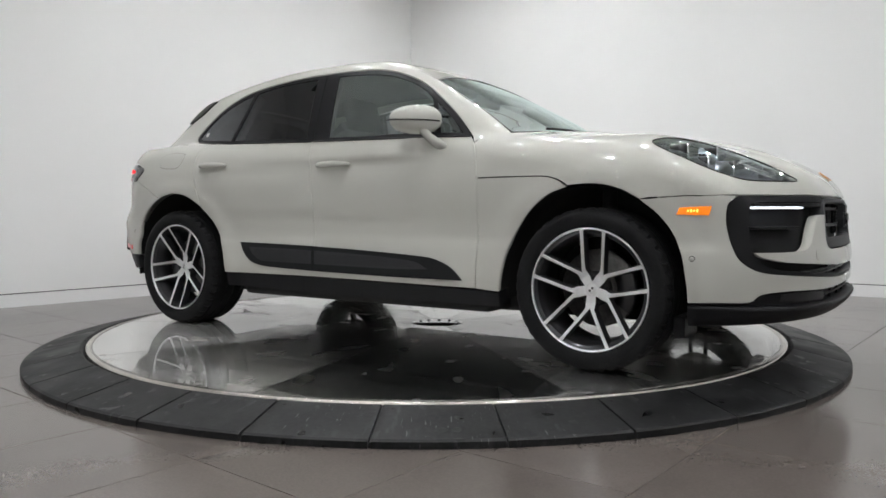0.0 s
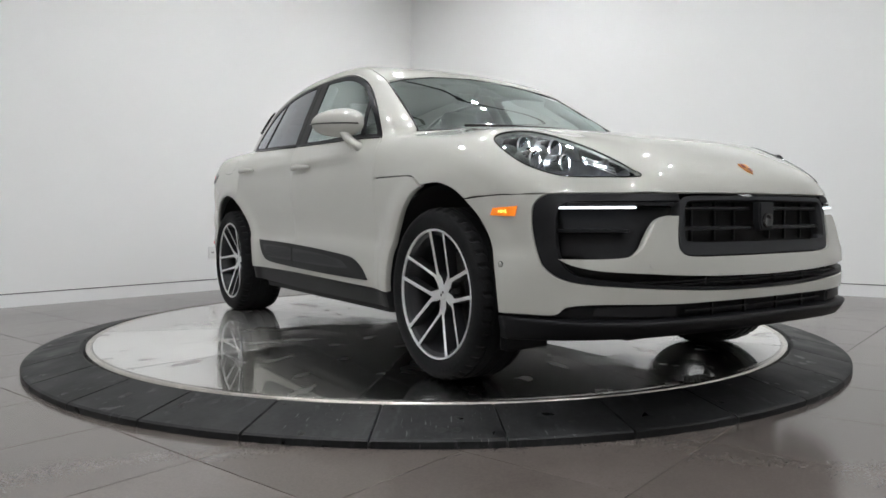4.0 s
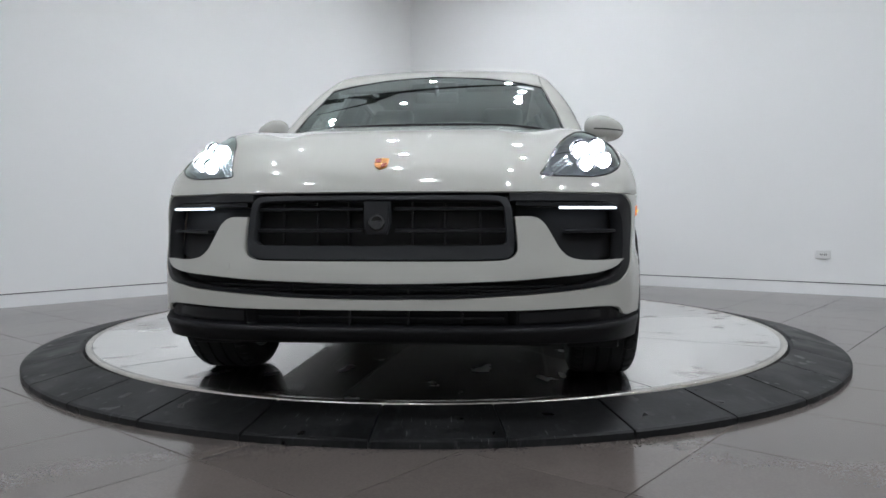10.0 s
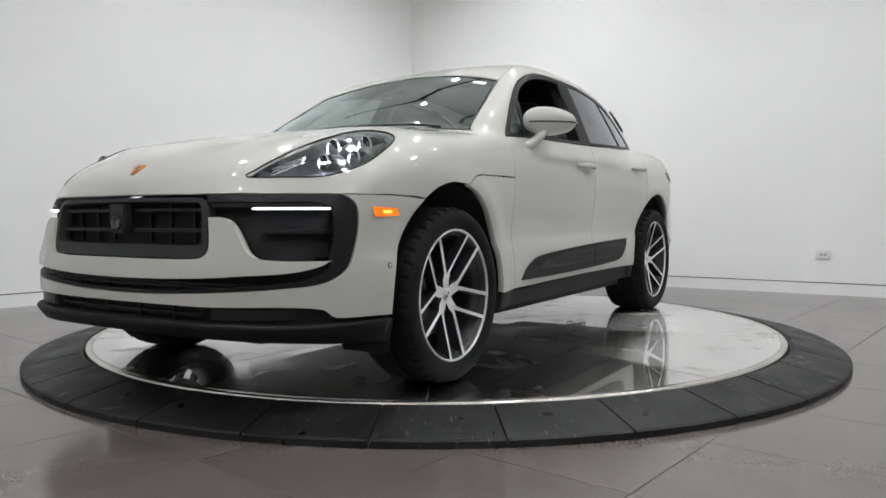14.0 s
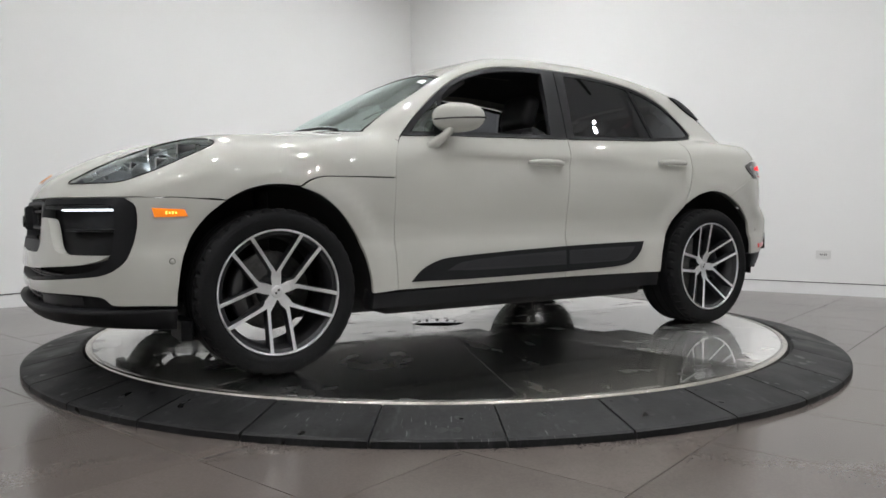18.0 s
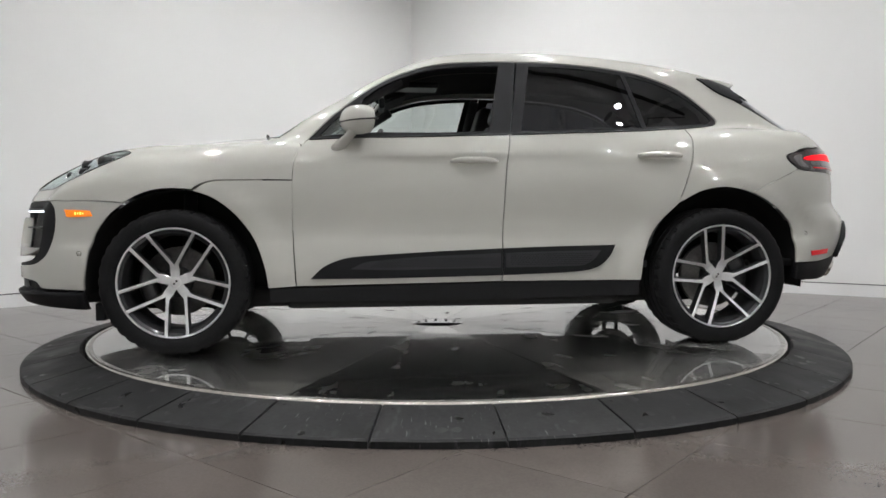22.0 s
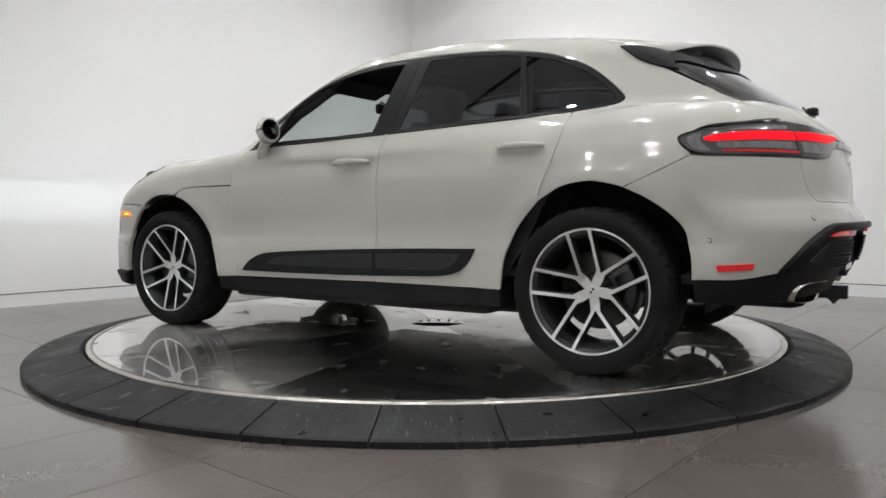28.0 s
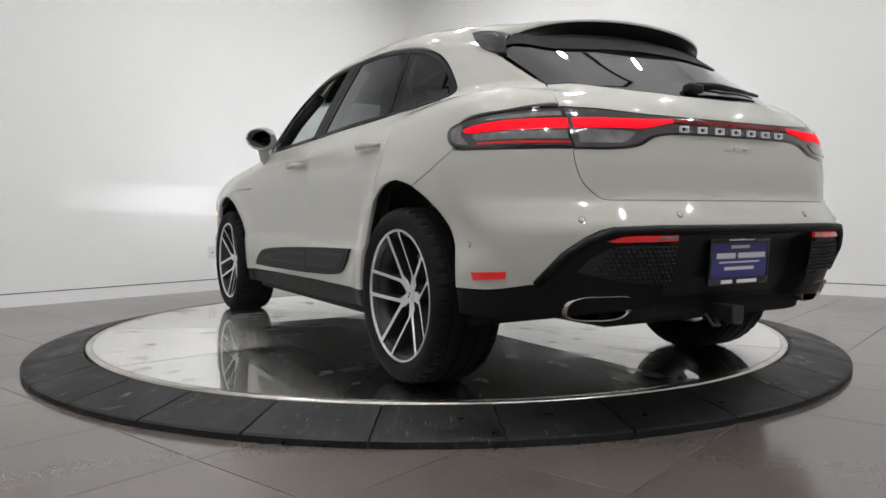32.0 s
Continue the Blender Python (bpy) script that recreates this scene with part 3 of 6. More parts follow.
def socket(name, at, run, w, h, label, holes):
    ob = thing(name, label, "wall socket", m=Matrix.Translation(at) @ Matrix.Rotation(math.atan2(run[1], run[0]), 4, "Z"))
    part("cover_plate", block(w, 0.012, h, 0.003), SOCKET, ob)
    for dx in holes:
        part("slot", moved(block(0.007, 0.004, 0.018, 0.001), Matrix.Translation((dx - 0.007, -0.0065, 0))), SHADOWHOLE, ob)
        part("slot", moved(block(0.007, 0.004, 0.018, 0.001), Matrix.Translation((dx + 0.007, -0.0065, 0))), SHADOWHOLE, ob)
    return ob


WRUN, ERUN = (Vector(CORNER) - Vector(WEST)).normalized(), (Vector(EAST) - Vector(CORNER)).normalized()


def on_wall(origin, run, x, z, off):
    """The point of a wall whose x is given, off in front of it."""
    k = (x - origin[0]) / run.x
    p = Vector(origin) + k * run
    n = Vector((run.y, -run.x))
    return (p.x + off * n.x, p.y + off * n.y, z)


socket("wall_socket", on_wall(CORNER, ERUN, 3.66, 0.30, 0.006), ERUN, 0.125, 0.075, "white double socket low on the white wall", (-0.018, 0.018))
socket("wall_socket", on_wall(WEST, WRUN, -2.32, 0.31, 0.006), WRUN, 0.085, 0.12, "white socket plate low on the white wall", (0.0,))
plug = thing("wall_plug", "small grey cable plug in the white wall", "plug", m=Matrix.Translation(on_wall(WEST, WRUN, -2.06, 0.34, 0.0)) @ Matrix.Rotation(math.atan2(WRUN[1], WRUN[0]), 4, "Z"))
part("plug_body", moved(lathe([(0, -0.035), (0.014, -0.035), (0.016, -0.01), (0.024, -0.008), (0.024, 0.0), (0, 0.0)], 16, "y"), Matrix.Identity(4)), GREYPLAST, plug)
part("cable_stub", tube([(0, -0.03, 0), (0.02, -0.05, -0.004), (0.05, -0.055, -0.008)], 0.005), GREYPLAST, plug)

# ---- the turntable ----
RD, RR = 2.049, 2.345
turntable = thing("turntable", "round worn steel car turntable with ten riveted sectors", "turntable")
SECT = 36
for k in range(10):
    a0, a1 = radians(31.2 + SECT * k) + 0.0014, radians(31.2 + SECT * (k + 1)) - 0.0014
    r0, r1, n = 0.166, RD - 0.035, 14
    ring = [(r0 * math.cos(a), r0 * math.sin(a)) for a in np.linspace(a0, a1, 6)] + [(r1 * math.cos(a), r1 * math.sin(a)) for a in np.linspace(a1, a0, n)]
    # each sheet is laid with its grain along its own middle
    turn = (a0 + a1) / 2
    bm = extruded([(x * math.cos(-turn) - y * math.sin(-turn), x * math.sin(-turn) + y * math.cos(-turn)) for x, y in ring], 0.006, None, 0.0012)
    uv = bm.loops.layers.uv.new("brushing")
    for fc in bm.faces:
        for lp in fc.loops:
            lp[uv].uv = (lp.vert.co.y, lp.vert.co.x)
    ob = part("steel_sector", bm, STEEL, turntable)
    ob.matrix_basis = Matrix.Translation((0, 0, -0.0063)) @ Matrix.Rotation(turn, 4, "Z")
part("base_drum", lathe([(0, -0.007), (RD - 0.004, -0.007), (RD - 0.004, -0.06), (0, -0.06)], 96, "z"), BLACKSTEEL, turntable)
part("rim_band", lathe([(RD - 0.034, -0.007), (RD - 0.034, -0.0003), (RD - 0.006, -0.0003), (RD, -0.004), (RD, -0.05), (RD - 0.03, -0.05)], 128, "z", True), EDGE, turntable, "thin bright steel rim")
part("hub_plate", lathe([(0, -0.0004), (0.1655, -0.0004), (0.1655, -0.007), (0, -0.007)], 64, "z"), HUB, turntable, "round steel hub plate")
hole = lathe([(0, 0.0), (0.0095, 0.0), (0.0100, -0.001), (0, -0.001)], 10, "z")
hole_mesh = bpy.data.meshes.new("hub_bolt")
hole.to_mesh(hole_mesh)
for k in range(12):
    a = 2 * math.pi * k / 12
    b = link("hub_bolt", hole_mesh, SHADOWHOLE, turntable)
    b.location = (0.135 * math.cos(a), 0.135 * math.sin(a), 0.0004)
rivet = lathe([(0, 0.0012), (0.004, 0.001), (0.006, 0.0), (0, 0.0)], 8, "z")
rivet_mesh = bpy.data.meshes.new("rivet")
rivet.to_mesh(rivet_mesh)
for k in range(10):
    for da in (-0.011, 0.011):
        a = radians(31.2 + SECT * k) + da
        b = link("rivet", rivet_mesh, EDGE, turntable)
        b.location = (1.985 * math.cos(a), 1.985 * math.sin(a), -0.0003)

# the rubber ramp about it, in 32 tiles
ramp = thing("turntable_ramp", "ring of black rubber ramp tiles round the turntable", "ramp")
STEP = 2 * math.pi / 32
def ramp_tile():
    n = 6
    prof = [(RD + 0.020, -0.055), (RD + 0.020, -0.006), (RD + 0.027, -0.002), (RR - 0.012, FLOOR + 0.030), (RR, FLOOR + 0.024), (RR + 0.001, FLOOR + 0.0005)]
    bm = bmesh.new()
    cols = []
    for a in np.linspace(-STEP / 2, STEP / 2, n):
        cols.append([])
        for i, (r, z) in enumerate(prof):
            half = min(abs(a), STEP / 2 - 0.0045 / r) * (1 if a > 0 else -1)
            cols[-1].append(bm.verts.new((r * math.cos(half), r * math.sin(half), z)))
    for i in range(n - 1):
        for j in range(len(prof) - 1):
            bm.faces.new((cols[i][j], cols[i + 1][j], cols[i + 1][j + 1], cols[i][j + 1]))
    for c in (cols[0], cols[-1]):
        base = [bm.verts.new((v.co.x, v.co.y, FLOOR + 0.0005)) for v in c[:-1]]
        for j in range(len(c) - 2):
            bm.faces.new((c[j], c[j + 1], base[j + 1], base[j]))
        bm.faces.new((c[-2], c[-1], base[-1]))
    bmesh.ops.recalc_face_normals(bm, faces=bm.faces)
    data = bpy.data.meshes.new("ramp_tile")
    bm.to_mesh(data)
    bm.free()
    return data


tile_mesh = ramp_tile()
screw = lathe([(0, 0.0035), (0.007, 0.003), (0.011, 0.0), (0, 0.0)], 12, "z")
screw_mesh = bpy.data.meshes.new("screw")
screw.to_mesh(screw_mesh)
for k in range(32):
    a = radians(-90) + STEP * k
    ob = link("ramp_tile", tile_mesh, MATRUBBER, ramp)
    ob.matrix_basis = Matrix.Rotation(a, 4, "Z")
    s = link("screw", screw_mesh, SHADOWHOLE, ramp)
    aa = a - STEP / 2 + 0.02
    rr = RD + 0.055
    s.location = (rr * math.cos(aa), rr * math.sin(aa), -0.0105)
part("ramp_bed", lathe([(RD + 0.013, FLOOR + 0.001), (RD + 0.013, -0.012), (RR - 0.02, FLOOR + 0.016), (RR - 0.004, FLOOR + 0.001)], 128, "z", True), SEAL, ramp, "black joint bed")


def tiles():
    """The floor tiles; those under the turntable are left out."""
    size = 0.6
    bm = block(size - 0.003, size - 0.003, 0.012, 0.0012, segs=1)
    data = bpy.data.meshes.new("floor_tile")
    bm.to_mesh(data)
    bm.free()
    data.materials.append(TILE)
    turn = radians(50)
    c, s = math.cos(turn), math.sin(turn)
    shape = [v.co.copy() for v in data.vertices], [tuple(p.vertices) for p in data.polygons]
    verts, faces = [], []
    for i in range(-16, 17):
        for j in range(-16, 17):
            u, v = -2.36 + size * (i + 0.5), -0.373 + size * (j + 0.5)     # along and across the 50 degree joints
            x, y = c * u - s * v, s * u + c * v
            if not (-7 < x < 8 and -9 < y < 5.6) or math.hypot(x, y) < RD - 0.45:
                continue
            m = Matrix.Translation((x, y, FLOOR - 0.006)) @ Matrix.Rotation(turn, 4, "Z")
            if abs(x) < 5 and -5 < y < 4.6:
                ob = link("floor_tile", data, None, bed)
                ob.matrix_basis = m
            else:
                k = len(verts)
                verts += [m @ v for v in shape[0]]
                faces += [tuple(k + i for i in p) for p in shape[1]]
    link("floor_tiles", mesh_of(verts, faces, None, False), TILE, bed, "grey porcelain tiles further off", "stuff")


# ---- the car ----
car = thing("car", "pale chalk-grey five-door SUV with black trim and lit lamps", "car")
ARCH_F = [(1.64, 0.752), (1.56, 0.795), (1.48, 0.818), (1.405, 0.823), (1.31, 0.813), (1.208, 0.773), (1.105, 0.687), (1.022, 0.568), (0.975, 0.435), (0.957, 0.327)]
ARCH_R = [(-0.972, 0.345), (-0.995, 0.497), (-1.059, 0.633), (-1.166, 0.746), (-1.283, 0.809), (-1.405, 0.832), (-1.525, 0.814), (-1.64, 0.766), (-1.757, 0.687), (-1.816, 0.60), (-1.838, 0.43)]


def f(x, z, sharp=0):
    return (*along(x, z), sharp)


def n_(y, z, sharp=0):
    return (*nose(y, z), sharp)


def t_(y, z, sharp=0):
    return (*tail(y, z), sharp)


def o_(x, y, sharp=0):
    return (*over(x, y), sharp)


def seam(a, b, way, n=7):
    """Points of the skin in even steps from a to b, both ends sharp."""
    pts = skin([np.array(a) + (np.array(b) - np.array(a)) * u for u in np.linspace(0, 1, n)], way)
    return [(*p, 1 if i in (0, n - 1) else 0) for i, p in enumerate(pts)]


WING_SEAM = seam(along(-1.565, 0.803), along(-1.834, 0.926), (0, 1, 0))
GATE_LOW = [(*p, 0) for p in skin([(-2.253, 0.591, 0.742), (-2.235, 0.625, 0.762), (-2.215, 0.652, 0.795), (-2.205, 0.672, 0.84), (-2.195, 0.677, 0.88), (-2.185, 0.675, 0.913)], (-0.75, 0.6, 0))]
GATE_SEAM = seam((-2.10, 0.667, 1.056), (-1.955, 0.610, 1.163), (-0.5, 0.6, 0.6))
LAMP_RING = [(1.650, 0.780, 1.016), (1.70, 0.722, 1.020), (1.789, 0.68, 1.008), (1.93, 0.627, 0.965), (2.06, 0.588, 0.906), (2.14, 0.563, 0.860), (2.183, 0.550, 0.829, 1), (2.10, 0.655, 0.824), (2.0, 0.785, 0.837), (1.90, 0.848, 0.878), (1.767, 0.848, 0.943), (1.675, 0.822, 0.992)]

hood = link("hood", sheet(
    [n_(0, 0.769, 1)] + [n_(y, 0.769) for y in (0.15, 0.3, 0.4, 0.5, 0.6, 0.68, 0.75, 0.80)] + [n_(0.84, 0.767), f(1.95, 0.766), f(1.88, 0.765), f(1.78, 0.763), f(*ARCH_F[0], 1)]
    + [f(*p) for p in ARCH_F[1:4]] + [f(1.315, 0.817, 1), f(1.262, 0.85), f(1.19, 0.866), f(1.0, 0.868), f(0.834, 0.868, 1), f(0.829, 0.93), f(0.818, 0.985), f(0.79, 1.04, 1),
       o_(0.83, 0.80), o_(0.93, 0.715), o_(1.00, 0.5), o_(1.045, 0.25), o_(1.06, 0, 1), o_(1.4, 0), o_(1.7, 0), o_(1.95, 0), o_(2.1, 0), o_(2.2, 0), n_(0, 0.83)],
    (0.45, 0.45, 0.77), holes=[LAMP_RING], both=True, grid=0.03, step=0.015), PAINT, car, "pale grey clamshell bonnet")

fender = pair("fender", [f(0.834, 0.866, 1), f(1.0, 0.866), f(1.19, 0.864), f(1.262, 0.848), f(1.31, 0.813, 1)] + [f(*p) for p in ARCH_F[5:-1]] + [f(*ARCH_F[-1], 1), f(0.822, 0.333, 1), f(0.835, 0.6)], (0, 1, 0), PAINT, (car, car), lip=0.03)

DOOR_A = [f(0.818, 0.335, 1), f(0.834, 0.62), f(0.833, 0.868), f(0.822, 0.975), f(0.795, 1.035), f(0.757, 1.076, 1), f(0.598, 1.085), f(0.311, 1.092), f(-0.187, 1.107), f(-0.280, 1.109, 1), f(-0.253, 0.925), f(-0.237, 0.634), f(-0.230, 0.347, 1)]
DOOR_B = [f(-0.234, 0.347, 1), f(-0.241, 0.634), f(-0.257, 0.925), f(-0.284, 1.109, 1), f(-0.58, 1.121), f(-1.024, 1.139), f(-1.262, 1.156, 1), f(-1.270, 1.11), f(-1.257, 1.02), f(-1.231, 0.926), f(-1.178, 0.786, 1), f(-1.166, 0.746), f(-1.059, 0.633), f(-0.995, 0.497), f(-0.972, 0.345, 1)]
front_door = pair("front_door", DOOR_A, (0, 1, 0), PAINT, (car, car), lip=0.02, gap=0.0008)
rear_door = pair("rear_door", DOOR_B, (0, 1, 0), PAINT, (car, car), lip=0.02, gap=0.0008)

# the side window band: gloss black frame, panes set into it
BAND_A = [f(0.757, 1.082, 1), f(0.657, 1.183), f(0.541, 1.283), f(0.422, 1.369), f(0.301, 1.433), f(0.147, 1.485), f(-0.008, 1.512), f(-0.20, 1.523), f(-0.355, 1.524, 1), f(-0.283, 1.112, 1), f(-0.187, 1.110), f(0.311, 1.096), f(0.598, 1.089)]
PANE_A = [f(0.545, 1.112, 1), f(0.475, 1.30, 1), f(0.40, 1.358), f(0.295, 1.412), f(0.147, 1.460), f(-0.008, 1.486), f(-0.16, 1.497), f(-0.255, 1.499, 1), f(-0.175, 1.128, 1), f(0.1, 1.118)]
PANE_Q = [f(0.70, 1.100, 1), f(0.62, 1.183), f(0.51, 1.277, 1), f(0.575, 1.108, 1)]
BAND_B = [f(-0.287, 1.112, 1), f(-0.359, 1.524, 1), f(-0.50, 1.522), f(-0.635, 1.516), f(-0.80, 1.504), f(-0.957, 1.484), f(-1.08, 1.460), f(-1.20, 1.420), f(-1.276, 1.384), f(-1.346, 1.337), f(-1.414, 1.281), f(-1.463, 1.234), f(-1.481, 1.206), f(-1.448, 1.184), f(-1.33, 1.168), f(-1.184, 1.154), f(-1.024, 1.143), f(-0.58, 1.125)]
PANE_B = [f(-0.345, 1.130, 1), f(-0.425, 1.500, 1), f(-0.635, 1.495), f(-0.80, 1.483), f(-0.945, 1.464, 1), f(-1.015, 1.158, 1), f(-0.58, 1.140)]
PANE_C = [f(-0.972, 1.460, 1), f(-1.09, 1.434), f(-1.20, 1.396), f(-1.30, 1.344), f(-1.38, 1.284), f(-1.428, 1.237), f(-1.446, 1.211), f(-1.42, 1.194), f(-1.30, 1.180), f(-1.045, 1.160, 1)]
for k in (0, 1):
    more = dict(mirror=bool(k), gap=0.001)
    link("window_frame", sheet(BAND_A, (0, 0.9, 0.4), [PANE_A, PANE_Q], lip=0.012, lift=-0.002, grid=0.05, **more), BANDBLACK, front_door[k], "satin black window frame")
    link("window_frame", sheet(BAND_B, (0, 0.9, 0.4), [PANE_B, PANE_C], lip=0.012, lift=-0.002, grid=0.05, **more), BANDBLACK, rear_door[k], "satin black window frame")
    for pts, glass, door, tag in ((PANE_A, GLASS, front_door[k], ""), (PANE_Q, GLASS, front_door[k], ""), (PANE_B, TINT, rear_door[k], "dark tinted pane"), (PANE_C, TINT, rear_door[k], "dark tinted pane")):
        if k == 0 and pts is PANE_A:
            continue          # lowered
        ob = link("window_pane", sheet(pts, (0, 0.9, 0.4), lip=0, lift=-0.006, grid=0.06, **more), glass, door, tag)
        ob.visible_shadow = False
    edge = [Vector(p[:3]) + Vector((0, 0.004, -0.002)) for p in [f(0.75, 1.080), f(0.6, 1.086), f(0.311, 1.093), f(0.06, 1.101), f(-0.187, 1.108), f(-0.27, 1.110)]]
    strip = tube(edge, 0.005, 6)
    part("window_strip", flipped(strip) if k else strip, SATIN, front_door[k], "thin black window strip")
    edge = [Vector(p[:3]) + Vector((0, 0.004, -0.002)) for p in [f(-0.29, 1.110), f(-0.58, 1.122), f(-0.8, 1.131), f(-1.024, 1.141), f(-1.25, 1.157), f(-1.42, 1.176)]]
    strip = tube(edge, 0.005, 6)
    part("window_strip", flipped(strip) if k else strip, SATIN, rear_door[k], "thin black window strip")

ROOF_EDGE = [(-1.56, 0.545), (-1.3, 0.562), (-1.0, 0.575), (-0.6, 0.585), (-0.2, 0.59), (0.1, 0.592), (0.30, 0.60)]
PILLAR = [(0.42, 0.615), (0.6, 0.65), (0.78, 0.69), (0.91, 0.727)]
side_frame = pair("side_frame", [f(0.788, 1.046, 1), f(0.762, 1.080, 1), f(0.657, 1.186), f(0.541, 1.286), f(0.422, 1.372), f(0.301, 1.437), f(0.147, 1.489), f(-0.008, 1.516), f(-0.355, 1.528), f(-0.635, 1.520), f(-0.80, 1.508), f(-0.957, 1.488), f(-1.08, 1.464), f(-1.20, 1.424), f(-1.278, 1.388), f(-1.349, 1.341), f(-1.417, 1.284), f(-1.467, 1.236), f(-1.486, 1.205), f(-1.45, 1.180), f(-1.33, 1.164), f(-1.272, 1.159, 1),
       f(-1.274, 1.11), f(-1.261, 1.02), f(-1.235, 0.926), f(-1.182, 0.786, 1), f(-1.170, 0.750)] + [f(*p) for p in ARCH_R[4:6]] + [f(-1.49, 0.822)] + WING_SEAM + [(-1.80, 0.92, 0.98), (-1.852, 0.899, 1.03), (-1.998, 0.815, 1.046)] + GATE_SEAM + [(-1.80, 0.61, 1.245), (-1.63, 0.608, 1.34), (-1.55, 0.60, 1.40, 1), (-1.50, 0.575, 1.45)]
       + [o_(*p) for p in ROOF_EDGE[1:]] + [o_(*p) for p in PILLAR] + [o_(0.86, 0.79)], (-0.12, 0.75, 0.6), PAINT, (car, car), label="pale grey roof pillar and rear wing", grid=0.03, step=0.015)

roof = link("roof", sheet([o_(0.31, 0, 1), o_(0.335, 0.3), o_(0.37, 0.5), (*over(0.40, 0.606), 1), o_(0.30, 0.597)] + [o_(x, y - 0.003) for x, y in ROOF_EDGE[::-1][1:]] + [o_(-1.55, 0.3), o_(-1.55, 0, 1), o_(-1.2, 0), o_(-0.8, 0), o_(-0.4, 0), o_(0, 0)], (0, 0.2, 1), both=True, grid=0.05), PAINT, car)
SCREEN = [o_(1.05, 0, 1), o_(1.035, 0.25), o_(0.99, 0.5), o_(0.915, 0.715, 1), o_(0.78, 0.682), o_(0.6, 0.642), o_(0.415, 0.606, 1), o_(0.385, 0.5), o_(0.345, 0.3), o_(0.32, 0, 1), o_(0.5, 0), o_(0.7, 0), o_(0.9, 0)]
windshield = link("windshield", sheet(SCREEN, (0.6, 0.15, 0.78), both=True, grid=0.05, lift=-0.004, lip=0), GLASS, car, "clear curved windscreen")
windshield.visible_shadow = False
seal = [Vector(p[:3]) - 0.004 * Vector(slope(np.array([p[:3]]))[0]) for p in SCREEN[:10]]
loop = seal + [Vector((p.x, -p.y, p.z)) for p in seal[::-1][1:-1]]
part("windshield_seal", tube(loop, 0.005, 6, True), SEAL, windshield, "black rubber seal")

# ---- front end ----
FRAME = [(2.215, 0.70, 0.441), (2.10, 0.82, 0.458), (2.025, 0.858, 0.50), (1.99, 0.867, 0.56), (1.965, 0.870, 0.65), (1.965, 0.865, 0.72), (1.98, 0.85, 0.748), (2.01, 0.835, 0.766, 1)]
bumper = link("front_bumper", sheet(
    [n_(0, 0.410, 1), n_(0.25, 0.414), n_(0.45, 0.424)] + FRAME + [f(1.9, 0.7658), f(1.78, 0.7640), f(1.640, 0.7528, 1), f(1.724, 0.681), f(1.785, 0.59), f(1.818, 0.491), f(1.832, 0.40), f(1.836, 0.328, 1),
     f(1.95, 0.333), (2.064, 0.845, 0.337), (2.10, 0.82, 0.366), (2.195, 0.726, 0.378), n_(0.465, 0.374), n_(0.25, 0.374), n_(0, 0.374, 1)], (0.72, 0.69, 0.05), both=True, grid=0.025, step=0.012, lip=0.03), PAINT, car, "pale grey front bumper skin")
MASK = [n_(0, 0.767, 1), n_(0.4, 0.767), n_(0.7, 0.767), (2.01, 0.835, 0.767, 1), (1.96, 0.868, 0.71), (1.96, 0.872, 0.63), (1.985, 0.868, 0.55), (2.02, 0.857, 0.49), (2.10, 0.82, 0.452), (2.215, 0.70, 0.435), n_(0.45, 0.418), n_(0, 0.404, 1), n_(0, 0.5), n_(0, 0.6), n_(0, 0.7)]
link("intake_backing", sheet(MASK, (0.85, 0.5, 0), both=True, lift=-0.07, lip=0, grid=0.05), DARK, bumper, "black air intake cavity")
link("intake_frame", sheet([n_(0.44, 0.767, 1), n_(0.6, 0.767), n_(0.7, 0.767)] + [(x, y, z + 0.001, *r) for x, y, z, *r in FRAME[::-1]] + [n_(0.45, 0.425), n_(0.25, 0.415), n_(0, 0.411, 1), n_(0, 0.423, 1), n_(0.25, 0.427), n_(0.45, 0.438), (2.20, 0.69, 0.458), (2.12, 0.78, 0.474), (2.075, 0.815, 0.505), (2.055, 0.828, 0.555), (2.03, 0.82, 0.63), (2.025, 0.81, 0.69), (2.05, 0.79, 0.735), n_(0.6, 0.740), n_(0.44, 0.740, 1)], (0.8, 0.6, 0), both=True, gap=0.0008, lip=0.05, lift=-0.004, grid=0.025, step=0.012), PLASTIC, bumper, "matt black intake frame")
blade = link("bumper_blade", sheet([n_(0, 0.540, 1), n_(0.25, 0.540), n_(0.42, 0.544), n_(0.462, 0.568), n_(0.464, 0.62), n_(0.455, 0.688, 1), n_(0.520, 0.687), n_(0.556, 0.664), n_(0.588, 0.612), n_(0.614, 0.572), n_(0.650, 0.548), n_(0.72, 0.539), (2.06, 0.836, 0.537, 1), (2.10, 0.80, 0.512), (2.17, 0.73, 0.494), n_(0.60, 0.484), n_(0.454, 0.474), n_(0.25, 0.466), n_(0, 0.462, 1)], (0.8, 0.6, 0), both=True, lip=0.045, grid=0.025, step=0.012), PAINT, bumper, "pale grey blade across the bumper")
link("grille_frame", sheet([n_(0, 0.760, 1), n_(0.25, 0.760), n_(0.41, 0.757), n_(0.440, 0.735), n_(0.452, 0.66), n_(0.456, 0.59), n_(0.440, 0.553), n_(0.38, 0.545), n_(0, 0.543, 1), n_(0, 0.590, 1), n_(0.38, 0.592), n_(0.428, 0.602), n_(0.428, 0.66), n_(0.418, 0.725), n_(0.39, 0.741), n_(0, 0.745, 1)], (0.9, 0.4, 0), both=True, gap=0.001, lip=0.05, lift=-0.004, grid=0.03, step=0.012), GREYPLAST, bumper, "dark grey grille frame")


